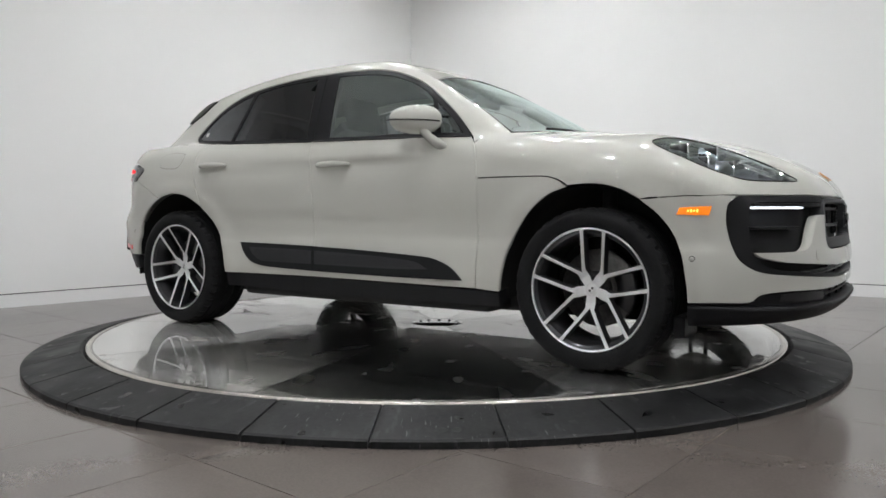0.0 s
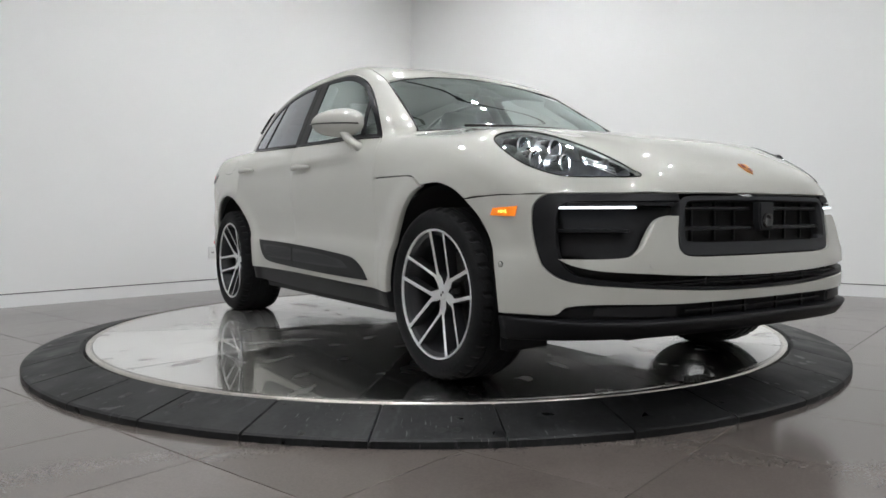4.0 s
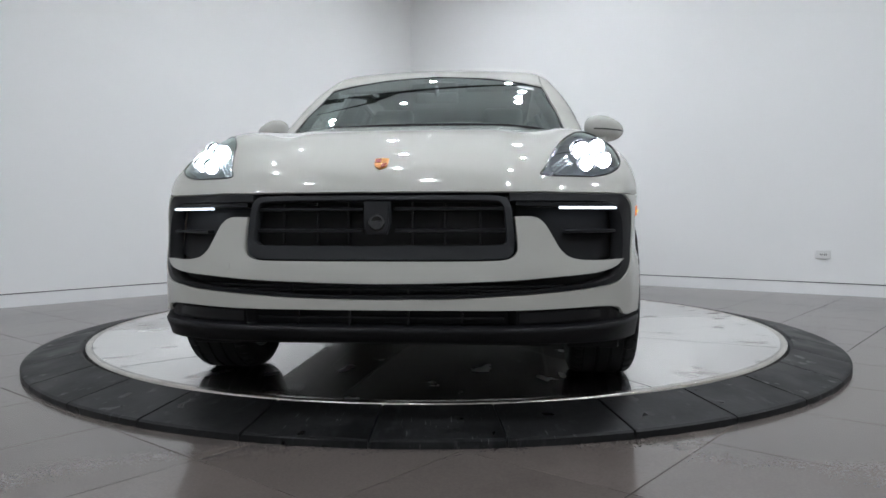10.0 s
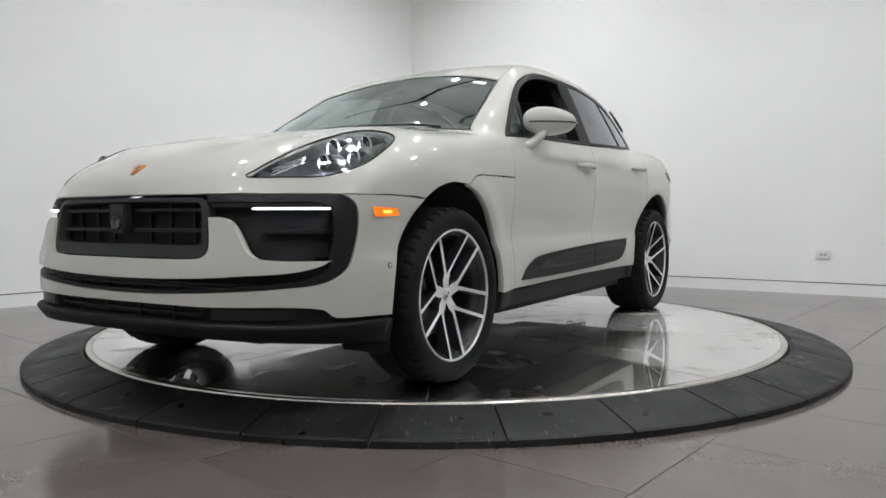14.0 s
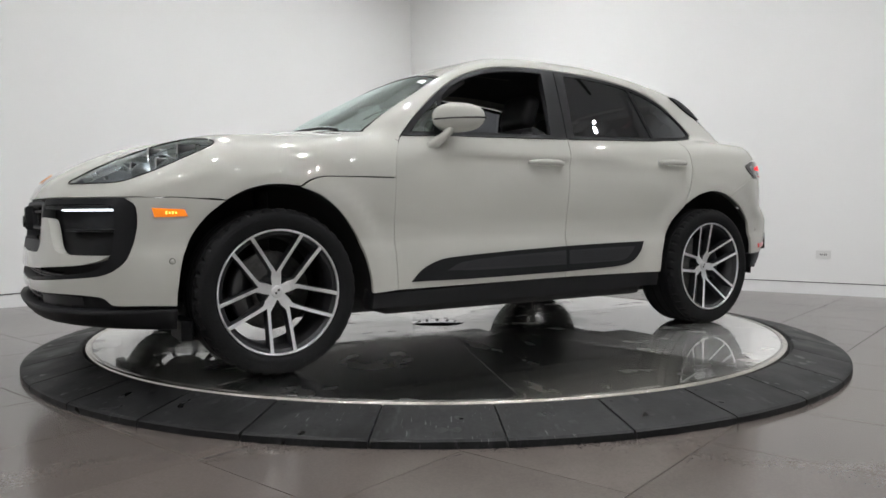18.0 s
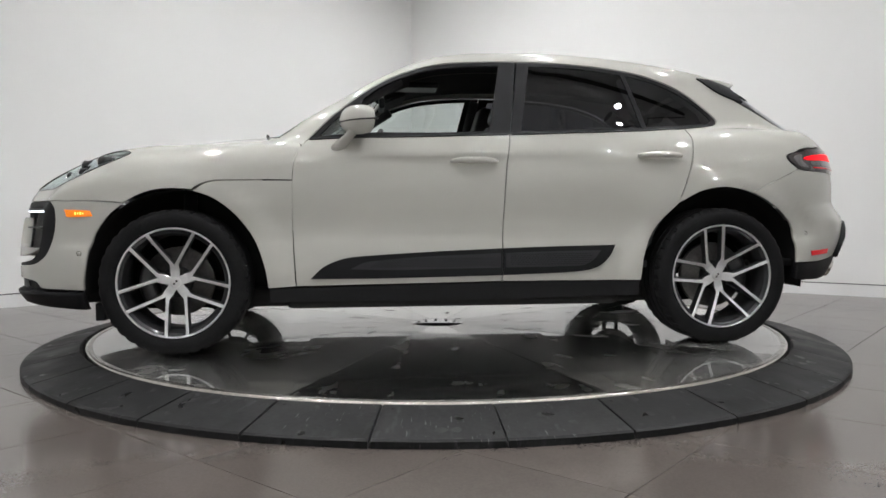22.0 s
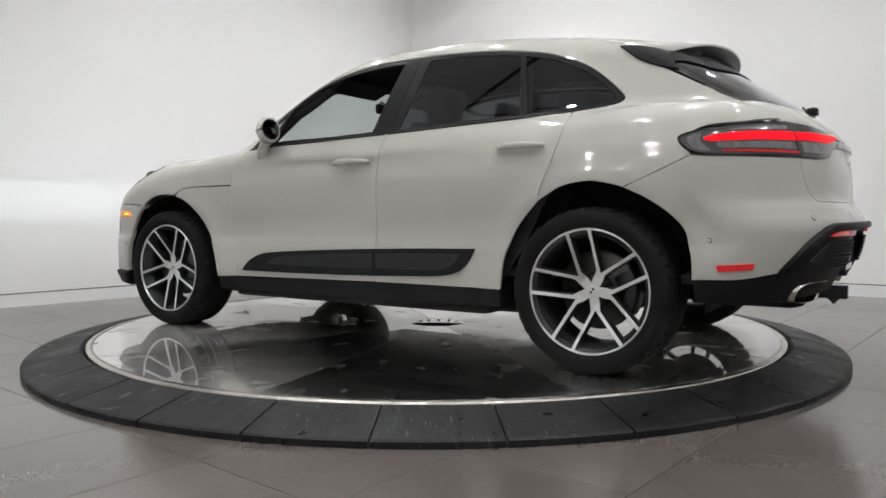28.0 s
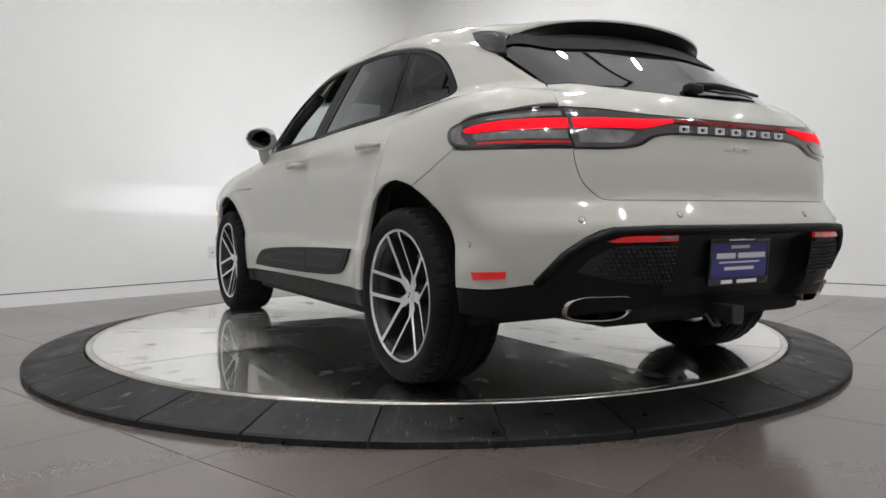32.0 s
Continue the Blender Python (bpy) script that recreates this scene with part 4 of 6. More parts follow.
def bow_bar(y0, y1, z, deep=0.0, steps=9, tall=0.006, thick=0.012):
    """A bar that follows the nose from y0 to y1."""
    pts = [Vector(nose(abs(y), z)) for y in np.linspace(y0, y1, steps)]
    ys = np.linspace(y0, y1, steps)
    bm = bmesh.new()
    rows = []
    for p, y in zip(pts, ys):
        x = p.x - deep
        rows.append([bm.verts.new((x - dx, y, z + dz)) for dx, dz in ((0, -tall * 0.6), (0.0, tall * 0.6), (thick, tall), (thick, -tall))])
    for a, b in zip(rows[:-1], rows[1:]):
        for i in range(4):
            bm.faces.new((a[i], a[(i + 1) % 4], b[(i + 1) % 4], b[i]))
    bm.faces.new(rows[0]), bm.faces.new(rows[-1][::-1])
    bmesh.ops.recalc_face_normals(bm, faces=bm.faces)
    return bm


for z in (0.713, 0.640):
    for y0, y1 in ((-0.425, -0.055), (0.055, 0.425)):
        part("grille_bar", bow_bar(y0, y1, z, 0.022, tall=0.007, thick=0.03), SATIN, bumper)
for y in (-0.34, -0.22, -0.11, 0.11, 0.22, 0.34):
    part("grille_post", moved(block(0.012, 0.008, 0.15, 0.002), Matrix.Translation((nose(abs(y), 0.66)[0] - 0.06, y, 0.668))), SATIN, bumper)
sensor = part("radar_housing", extruded([(-0.045, 0.055), (0.045, 0.055), (0.045, -0.02), (0.032, -0.055), (-0.032, -0.055), (-0.045, -0.02)], 0.03, Matrix.Translation((2.285, 0, 0.683)) @ Matrix.Rotation(radians(90), 4, "Z") @ Matrix.Rotation(radians(90), 4, "X"), 0.006), GREYPLAST, bumper, "dark grey camera housing")
part("camera_lens", moved(lathe([(0, 0.008), (0.018, 0.006), (0.026, 0.012), (0.03, 0.0), (0, 0)], 24, "x"), Matrix.Translation((2.312, 0, 0.668))), PIANO, sensor)
for z in (0.452, 0.440):
    part("intake_bar", bow_bar(-0.62, 0.62, z, 0.035, 17, 0.004, 0.015), SATIN, bumper)
for y in (-0.30, -0.1, 0.1, 0.30):
    part("intake_post", moved(block(0.012, 0.006, 0.05, 0.001), Matrix.Translation((nose(abs(y), 0.44)[0] - 0.045, y, 0.442))), SATIN, bumper)
for s in (-1, 1):
    part("intake_louvre", bow_bar(s * 0.625, s * 0.81, 0.634, 0.02, tall=0.006, thick=0.05), SATIN, bumper)
    link("intake_floor", sheet([n_(0.47, 0.735, 1), (2.05, 0.80, 0.735, 1), (2.05, 0.84, 0.55, 1), n_(0.63, 0.53, 1), n_(0.56, 0.66, 1), n_(0.47, 0.69, 1)], (0.9, 0.4, 0), mirror=s < 0, lift=-0.055, lip=0, grid=0.05), PLASTIC, bumper, "black louvred intake panel")
    part("daylight_lamp", bow_bar(s * 0.605, s * 0.815, 0.716, -0.002, 9, 0.0042, 0.016), WHITELIT, bumper, "lit white daytime running strip")
    part("lamp_carrier", bow_bar(s * 0.46, s * 0.79, 0.728, 0.006, 9, 0.010, 0.05), SATIN, bumper)
# lower lip: slot, wedge, rounded ledge and a face that slopes back
def lower_lip():
    ways = [(nose(y, 0.36), top, low) for y, top, low in ((0, 0.374, 0.262), (0.15, 0.374, 0.262), (0.3, 0.374, 0.261), (0.44, 0.374, 0.260), (0.465, 0.374, 0.259), (0.60, 0.377, 0.257), (0.70, 0.378, 0.254), (0.76, 0.374, 0.251), (0.80, 0.367, 0.248))]
    ways += [(along(x, 0.36), top, low) for x, top, low in ((2.08, 0.348, 0.245), (2.05, 0.336, 0.243), (1.99, 0.334, 0.240), (1.93, 0.332, 0.237), (1.88, 0.330, 0.234), (1.838, 0.328, 0.232))]
    half = []
    for q_, top, low in ways:
        nn_ = slope(np.array([q_]))[0]
        nn_ = Vector((nn_[0], nn_[1], 0)).normalized()
        slot = 0.05 if q_[1] < 0.45 else 0.016
        flank = min(1, max(0, (2.12 - q_[0]) / 0.12)) if q_[1] > 0.7 else 0
        shelf = min(0.318, top - 0.010)
        prof = [(-0.008, top + 0.006), (-slot, top - 0.001), (-slot - 0.004, shelf + 0.006), (0.010 - 0.014 * flank, shelf), (0.016 - 0.017 * flank, shelf - 0.008), (0.014 - 0.016 * flank, shelf - 0.018), (0.002 - 0.008 * flank, shelf - 0.036), (-0.014, low + 0.004), (-0.022, low), (-0.12, low - 0.010)]
        half.append([Vector((q_[0], q_[1], 0)) + nn_ * o + Vector((0, 0, z)) for o, z in prof])
    rows = [[Vector((p.x, -p.y, p.z)) for p in r] for r in half[:0:-1]] + half
    bm = bmesh.new()
    rows = [[bm.verts.new(p) for p in r] for r in rows]
    for a, b in zip(rows[:-1], rows[1:]):
        for i in range(len(a) - 1):
            bm.faces.new((a[i], a[i + 1], b[i + 1], b[i])).smooth = i in (3, 4, 5, 6, 7)
    bm.faces.new(rows[0]), bm.faces.new(rows[-1][::-1])
    bmesh.ops.recalc_face_normals(bm, faces=bm.faces)
    return bm


lip = part("front_lip", lower_lip(), PLASTIC, bumper, "matt black lower lip")
part("lip_bar", bow_bar(-0.42, 0.42, 0.346, 0.020, 13, 0.004, 0.012), SATIN, lip)
for y in (-0.28, -0.1, 0.1, 0.28):
    part("lip_post", moved(block(0.010, 0.008, 0.048, 0.001), Matrix.Translation((nose(abs(y), 0.346)[0] - 0.03, y, 0.346))), SATIN, lip)
for k in (0, 1):
    link("lip_inset", sheet([n_(0.475, 0.366, 1), n_(0.60, 0.369), n_(0.70, 0.369), n_(0.755, 0.364, 1), n_(0.76, 0.338, 1), n_(0.60, 0.334), n_(0.475, 0.332, 1)], (0.9, 0.4, 0), mirror=bool(k), gap=0, lift=-0.011, lip=0.004, grid=0.03, step=0.015), SATIN, lip, "smooth black lip inset")
for k in (0, 1):
    s = 1 - 2 * k
    link("side_marker", sheet([f(1.925, 0.724, 1), f(1.802, 0.718, 1), f(1.790, 0.690, 1), f(1.915, 0.687, 1)], (0.5, 0.86, 0), mirror=bool(k), gap=0, lift=0.004, lip=0.012, grid=0.02, step=0.01), ORANGE, bumper, "lit amber side marker")
    for i in range(4):
        q_ = Vector(along(1.872 - 0.012 * i, 0.7045))
        part("marker_led", moved(block(0.006, 0.004, 0.008 if i % 2 else 0.012, 0.001), Matrix.Translation((q_.x, (q_.y + 0.0055) * s, q_.z))), AMBERLED, bumper, "bright amber diode")
    p = Vector(along(1.855, 0.51))
    m = Matrix.Translation((p.x, p.y * s, p.z))
    part("parking_sensor", moved(lathe([(0, 0.0012), (0.008, 0.0010), (0.010, -0.003)], 14, "y"), m if k == 0 else m @ Matrix.Rotation(math.pi, 4, "Z")), PAINT, bumper)
    part("sensor_ring", moved(lathe([(0.010, 0.0004), (0.012, 0.0006), (0.0125, -0.003)], 14, "y"), m if k == 0 else m @ Matrix.Rotation(math.pi, 4, "Z")), SEAL, bumper)
link("tow_cover", sheet([n_(0.52, 0.512), n_(0.525, 0.535), n_(0.555, 0.545), n_(0.585, 0.537), n_(0.588, 0.508), n_(0.555, 0.500)], (0.9, 0.4, 0), mirror=True, gap=0, lift=0.0015, lip=0.004, grid=0.02, step=0.006), PAINT, bumper, "pale grey tow eye cover")

# crest on the bonnet: a gilt shield
p, nn = Vector(over(2.222, 0.0)), Vector(slope(np.array([over(2.222, 0.0)]))[0])
shield = [(-0.024, 0.030), (0.0, 0.033), (0.024, 0.030), (0.024, 0.0), (0.019, -0.018), (0.0, -0.034), (-0.019, -0.018), (-0.024, 0.0)]
def stand():
    """Axes on the bonnet: x across, y up the slope."""
    ex = Vector((0, 1, 0))
    ey = nn.cross(ex).normalized()
    ey = ey if ey.x < 0 else -ey
    m = Matrix((( *ex, 0), (*ey, 0), (*nn, 0), (0, 0, 0, 1))).transposed()
    return Matrix.Translation(p) @ m
crest = part("hood_badge", extruded(shield, 0.004, stand(), 0.001), GOLD, hood, "small gilt shield badge")
part("badge_field", extruded([(-0.021, 0.026), (-0.002, 0.028), (-0.002, 0.004), (-0.021, 0.004)], 0.0008, stand() @ Matrix.Translation((0, 0, 0.0042))), DIMRED, crest)
part("badge_field", extruded([(0.002, 0.001), (0.021, 0.001), (0.017, -0.016), (0.002, -0.028)], 0.0008, stand() @ Matrix.Translation((0, 0, 0.0042))), DIMRED, crest)

# ---- headlamps ----
def beam_box(at, aim, w, h, deep):
    """A lamp module: a black box, open in front."""
    m = look(at, Vector(at) + Vector(aim)) @ Matrix.Rotation(math.pi, 4, "Y")      # z ahead
    walls = bmesh.new()
    o = [(-w / 2, -0.0005), (w / 2, -0.0005), (w / 2, h / 2), (-w / 2, h / 2)]
    a = [walls.verts.new((x, y, 0)) for x, y in o]
    b = [walls.verts.new((x, y, -deep)) for x, y in o]
    for i in range(4):
        walls.faces.new((a[i], a[(i + 1) % 4], b[(i + 1) % 4], b[i]))
    walls.faces.new(b)
    bmesh.ops.transform(walls, matrix=m, verts=walls.verts)
    return walls


def ring_on_skin(pts, way, n=4):
    """A smooth closed line on the skin through pts."""
    q = np.array([p[:3] for p in pts], float)
    out = []
    for i in range(len(q)):
        a, b, c, d = q[i - 1], q[i], q[(i + 1) % len(q)], q[(i + 2) % len(q)]
        for u in np.arange(n) / n:
            out.append(b + 0.5 * u * (c - a + u * (2 * a - 5 * b + 4 * c - d + u * (3 * (b - c) + d - a))))
    return [Vector(p) for p in skin(out, way)]


for k in (0, 1):
    s = 1 - 2 * k
    lamp = link("headlamp", sheet(LAMP_RING, (0.6, 0.5, 0.6), mirror=bool(k), gap=0.003, lift=-0.001, lip=0, grid=0.03, step=0.012), LENS, car, "clear headlamp with a lit low beam")
    lamp.visible_shadow = False
    link("lamp_housing", sheet(LAMP_RING, (0.6, 0.5, 0.6), mirror=bool(k), gap=0.002, grid=0.03, step=0.012, lip=0, lift=0,
         form=lambda p, n: p - np.minimum(0.125, 0.004 + 2.6 * np.min(np.hypot(*(np.moveaxis(p[:, None, :2] - np.array([q[:2] for q in LAMP_RING])[None], 2, 0))), axis=1))[:, None] * np.array([0.75, 0.45, 0.35])), BOWL, lamp, "dark silver lamp bowl")
    part("lamp_edge", tube([Vector((q.x, q.y * s, q.z)) for q in ring_on_skin(LAMP_RING, (0.6, 0.5, 0.6))], 0.0032, 6, True), PIANO, lamp, "black lamp edge")
    for at, r in (((1.80, 0.772, 0.958), 0.037), ((1.90, 0.702, 0.940), 0.037), ((1.88, 0.785, 0.898), 0.033), ((1.97, 0.715, 0.884), 0.031)):
        pos = Vector(skin([at], (0.75, 0.45, 0.35))[0]) - Vector((0.75, 0.45, 0.35)).normalized() * 0.022
        m = Matrix.Translation((pos.x, pos.y * s, pos.z)) @ Matrix.Rotation(radians(-14 * s), 4, "Z")
        tube_ = part("lamp_module", moved(lathe([(0, -0.075), (r, -0.075), (r, 0.0), (r - 0.002, 0.0), (r - 0.003, -0.062), (0, -0.066)], 24, "x"), m), SATIN, lamp, "bright projector module")
        part("module_ring", moved(lathe([(r - 0.0025, 0.0), (r - 0.0025, 0.003), (r + 0.001, 0.003), (r + 0.002, -0.004), (r, -0.004)], 24, "x", True), m), CHROME, tube_)
        part("light_source", moved(lathe([(0, -0.046), (r * 0.5, -0.049), (r * 0.90, -0.057), (0, -0.0615)], 18, "x"), m), LAMPLIT, tube_, "glowing white light source")
    pos = Vector(skin([(1.86, 0.75, 0.93)], (0.75, 0.45, 0.35))[0]) - Vector((0.75, 0.45, 0.35)).normalized() * 0.012
    pos.y *= s
    walls = beam_box(pos, (1, 0, -0.01), 0.075, 0.014, 0.05)
    part("lamp_module", walls, SATIN, lamp, "black low beam module")
    src = bmesh.new()
    m = look(pos, pos + Vector((1, 0, -0.01))) @ Matrix.Rotation(math.pi, 4, "Y")
    src.faces.new([src.verts.new(m @ Vector(q_)) for q_ in ((-0.03, 0.0048, -0.047), (0.03, 0.0048, -0.047), (0.03, 0.0064, -0.047), (-0.03, 0.0064, -0.047))])
    part("light_source", src, BEAM, lamp, "low beam light source")
    for dz, dy, ln in ((0.006, 0.0, 0.13), (-0.010, 0.012, 0.12), (-0.026, 0.024, 0.12)):
        pts = [Vector(skin([(1.99 + 0.13 * u_, 0.66 - 0.06 * u_, 0.912 - 0.05 * u_ + dz)], (0.75, 0.45, 0.35))[0]) - Vector((0.02, 0.012, 0.008)) for u_ in np.linspace(0.1, 1, 6)]
        pts = [Vector((p.x, p.y * s, p.z)) for p in pts]
        part("light_guide", tube(pts, 0.004, 6), CHROME, lamp)

# ---- rear end ----
rear = link("rear_bumper", sheet(
    WING_SEAM + [(-1.895, 0.913, 0.920), (-2.05, 0.79, 0.912), (*GATE_LOW[-1][:3], 1), *GATE_LOW[-2::-1], t_(0.45, 0.739), t_(0.2, 0.739), t_(0, 0.739, 1), t_(0, 0.69), t_(0, 0.652, 1), t_(0.2, 0.652), t_(0.45, 0.652), (-2.303, 0.611, 0.648), (-2.26, 0.68, 0.615), (-2.217, 0.742, 0.563), (-2.136, 0.80, 0.456, 1), f(-2.0, 0.432), f(-1.839, 0.428, 1), f(-1.816, 0.605), f(-1.757, 0.687), f(-1.66, 0.757), f(-1.61, 0.782)], (-0.72, 0.69, 0.1), both=True, grid=0.028, step=0.014, lip=0.02), PAINT, car, "pale grey rear bumper skin")
def set_back(p, n):
    """The plate's recess under the rear ledge."""
    w = np.clip((0.40 - np.abs(p[:, 1])) / 0.06, 0, 1) * np.clip((0.628 - p[:, 2]) / 0.025, 0, 1)
    return p + np.outer(0.075 * w * w * (3 - 2 * w), [1, 0, 0])


link("rear_skirt", sheet(
    [t_(0, 0.649, 1), t_(0.2, 0.649), t_(0.45, 0.649), (-2.303, 0.611, 0.645), (-2.26, 0.68, 0.612), (-2.217, 0.742, 0.560), (-2.136, 0.80, 0.453, 1), f(-2.0, 0.429), f(-1.839, 0.425, 1), f(-1.845, 0.335, 1), f(-2.0, 0.325), t_(0.78, 0.33), t_(0.66, 0.345), t_(0.4, 0.365), t_(0, 0.372, 1), t_(0, 0.5)], (-0.8, 0.6, 0.0), both=True, grid=0.022, step=0.015, lip=0.05, lift=-0.004, form=set_back), PLASTIC, rear, "matt black rear skirt")
ledge = [Vector(p[:3]) + Vector((-0.004, 0, 0)) for p in [t_(0, 0.640), t_(0.2, 0.640), t_(0.45, 0.640), (-2.309, 0.613, 0.636), (-2.268, 0.685, 0.605), (-2.225, 0.745, 0.555), (-2.145, 0.80, 0.456)]]
ledge = [Vector((p.x, -p.y, p.z)) for p in ledge[::-1][:-1]] + ledge
part("skirt_ledge", tube(ledge, 0.016, 8), PLASTIC, rear, "black moulded ledge")
link("diffuser_panel", sheet([t_(0, 0.62, 1), t_(0.33, 0.62, 1), t_(0.33, 0.44), t_(0.30, 0.40), t_(0, 0.40, 1)], (-1, 0.1, 0), both=True, lift=0.004, lip=0.01, form=set_back), SATIN, rear, "smooth black plate carrier")
for k in (0, 1):
    s = 1 - 2 * k
    link("honeycomb_insert", sheet([t_(0.36, 0.585, 1), t_(0.58, 0.585), t_(0.655, 0.555), t_(0.70, 0.50, 1), t_(0.55, 0.465), t_(0.38, 0.45, 1)], (-0.9, 0.4, 0), mirror=bool(k), lift=0.003, lip=0.006, grid=0.03), GREYPLAST, rear, "dark honeycomb insert")
    # raised cells of the insert
    cells = bmesh.new()
    for i in range(16):
        for j in range(9):
            y, z = 0.378 + 0.0185 * i + (0.00925 if j % 2 else 0), 0.462 + 0.0145 * j
            if y > 0.655 - max(0, z - 0.52) * 0.9 or z < 0.455 + 0.12 * max(0, y - 0.40):
                continue
            c = Vector(tail(y, z)) + Vector((-0.006, 0, 0))
            ring = [cells.verts.new((c.x, s * (y + 0.0088 * math.cos(a)), z + 0.0068 * math.sin(a))) for a in np.arange(6) * math.pi / 3]
            inner = [cells.verts.new((c.x - 0.0035, s * (y + 0.0058 * math.cos(a)), z + 0.0030 * math.sin(a))) for a in np.arange(6) * math.pi / 3]
            for q_ in range(6):
                cells.faces.new((ring[q_], ring[(q_ + 1) % 6], inner[(q_ + 1) % 6], inner[q_]))
            cells.faces.new(inner)
    bmesh.ops.recalc_face_normals(cells, faces=cells.faces)
    tagged(part("honeycomb_relief", cells, PLASTIC, rear), kind="stuff")
    link("upper_reflector", sheet([t_(0.37, 0.622, 1), t_(0.56, 0.620), t_(0.625, 0.602, 1), t_(0.60, 0.598), t_(0.37, 0.600, 1)], (-0.9, 0.4, 0), mirror=bool(k), lift=0.007, lip=0.01, grid=0.03), REDREF, rear, "red fog lamp lens")
    link("reversing_lamp", sheet([t_(0.372, 0.619, 1), t_(0.445, 0.619, 1), t_(0.445, 0.605, 1), t_(0.372, 0.605, 1)], (-0.9, 0.4, 0), mirror=bool(k), lift=0.009, lip=0.003, grid=0.03), CLEARLAMP, rear, "clear grey reversing lamp window")
    link("side_reflector", sheet([(-1.924, 0.914, 0.491, 1), (-2.064, 0.862, 0.500, 1), (-2.057, 0.861, 0.472, 1), (-1.935, 0.913, 0.462, 1)], (-0.5, 0.86, 0), mirror=bool(k), lift=0.005, lip=0.01, grid=0.015, step=0.01), REDREF, rear, "red side reflector with a slight added glow")
    # exhaust tip: a wide oval pipe, cut slanting
    oval = []
    for a in np.linspace(0, 2 * math.pi, 28, endpoint=False):
        c, q_ = math.cos(a), math.sin(a)
        oval.append((0.118 * abs(c) ** 0.6 * math.copysign(1, c), 0.045 * abs(q_) ** 0.7 * math.copysign(1, q_)))
    bm = bmesh.new()
    rows = []
    for x, gr in ((-2.00, 0.94), (-2.14, 1.0), (-2.245, 1.0), (-2.248, 0.97), (-2.235, 0.90), (-2.04, 0.86)):
        rows.append([bm.verts.new((x - (0.02 * v / 0.04 if -2.26 < x < -2.20 else 0) + 0.5 * max(0, u_ + 0.02), s * (0.60 + u_ * gr), 0.378 + v * gr)) for u_, v in oval])
    for a_, b_ in zip(rows[:-1], rows[1:]):
        for i in range(len(oval)):
            bm.faces.new((a_[i], a_[(i + 1) % len(oval)], b_[(i + 1) % len(oval)], b_[i])).smooth = True
    bmesh.ops.recalc_face_normals(bm, faces=bm.faces)
    bmesh.ops.translate(bm, vec=(-0.014, -0.012 * s, -0.006), verts=bm.verts)
    pipe = part("exhaust_tip", bm, EXHAUST, rear, "wide brushed steel exhaust tip")
    bm = bmesh.new()
    bm.faces.new([bm.verts.new((-2.11, s * (0.590 + u_ * 0.92), 0.372 + v * 0.92)) for u_, v in oval])
    part("pipe_inside", bm, DARK, pipe)
    for y, z in ((0.34, 0.69), (0.69, 0.675)):
        p = Vector(tail(y, z))
        nn = Vector(slope(np.array([p]))[0])
        m = Matrix.Translation((p.x, p.y * s, p.z)) @ Vector((nn.x, nn.y * s, nn.z)).to_track_quat("Y", "Z").to_matrix().to_4x4()
        part("parking_sensor", moved(lathe([(0, 0.0012), (0.008, 0.0010), (0.010, -0.003)], 14, "y"), m), PAINT, rear)
        part("sensor_ring", moved(lathe([(0.010, 0.0004), (0.012, 0.0006), (0.0125, -0.003)], 14, "y"), m), SEAL, rear)
    p = Vector(along(-1.90, 0.585))
    m = Matrix.Translation((p.x, p.y * s, p.z)) @ (Matrix.Rotation(math.pi, 4, "Z") if k else Matrix.Identity(4))
    part("parking_sensor", moved(lathe([(0, 0.0012), (0.008, 0.0010), (0.010, -0.003)], 14, "y"), m), PAINT, rear)
    part("sensor_ring", moved(lathe([(0.010, 0.0004), (0.012, 0.0006), (0.0125, -0.003)], 14, "y"), m), SEAL, rear)
# hitch receiver
hitch = part("tow_hitch", moved(block(0.14, 0.062, 0.062, 0.006), Matrix.Translation((-2.25, 0, 0.322))), BLACKSTEEL, rear, "black tow hitch receiver")
part("hitch_beam", moved(block(0.08, 0.8, 0.045, 0.008), Matrix.Translation((-2.13, 0, 0.340))), BLACKSTEEL, hitch)
for s in (-1, 1):
    part("chain_loop", tube([(-2.24, s * 0.03, 0.30), (-2.27, s * 0.045, 0.278), (-2.27, s * 0.075, 0.278), (-2.24, s * 0.09, 0.32)], 0.008, 6), BLACKSTEEL, hitch)
# dealer plate
pm = Matrix.Translation((tail(0, 0.52)[0] + 0.056, 0, 0.520)) @ Matrix.Rotation(radians(-4), 4, "Y") @ Matrix.Rotation(radians(-90), 4, "Z") @ Matrix.Rotation(radians(90), 4, "X")
plate = part("number_plate", moved(block(0.312, 0.162, 0.006, 0.002), pm), BLUEPLATE, rear, "blue plate with white printed bars in a black frame")
part("plate_frame", join(moved(block(0.325, 0.020, 0.012, 0.003), pm @ Matrix.Translation((0, 0.078, 0.002))), moved(block(0.325, 0.028, 0.012, 0.003), pm @ Matrix.Translation((0, -0.074, 0.002))), moved(block(0.010, 0.17, 0.011, 0.003), pm @ Matrix.Translation((0.158, 0, 0.002))), moved(block(0.010, 0.17, 0.011, 0.003), pm @ Matrix.Translation((-0.158, 0, 0.002)))), PIANO, plate)
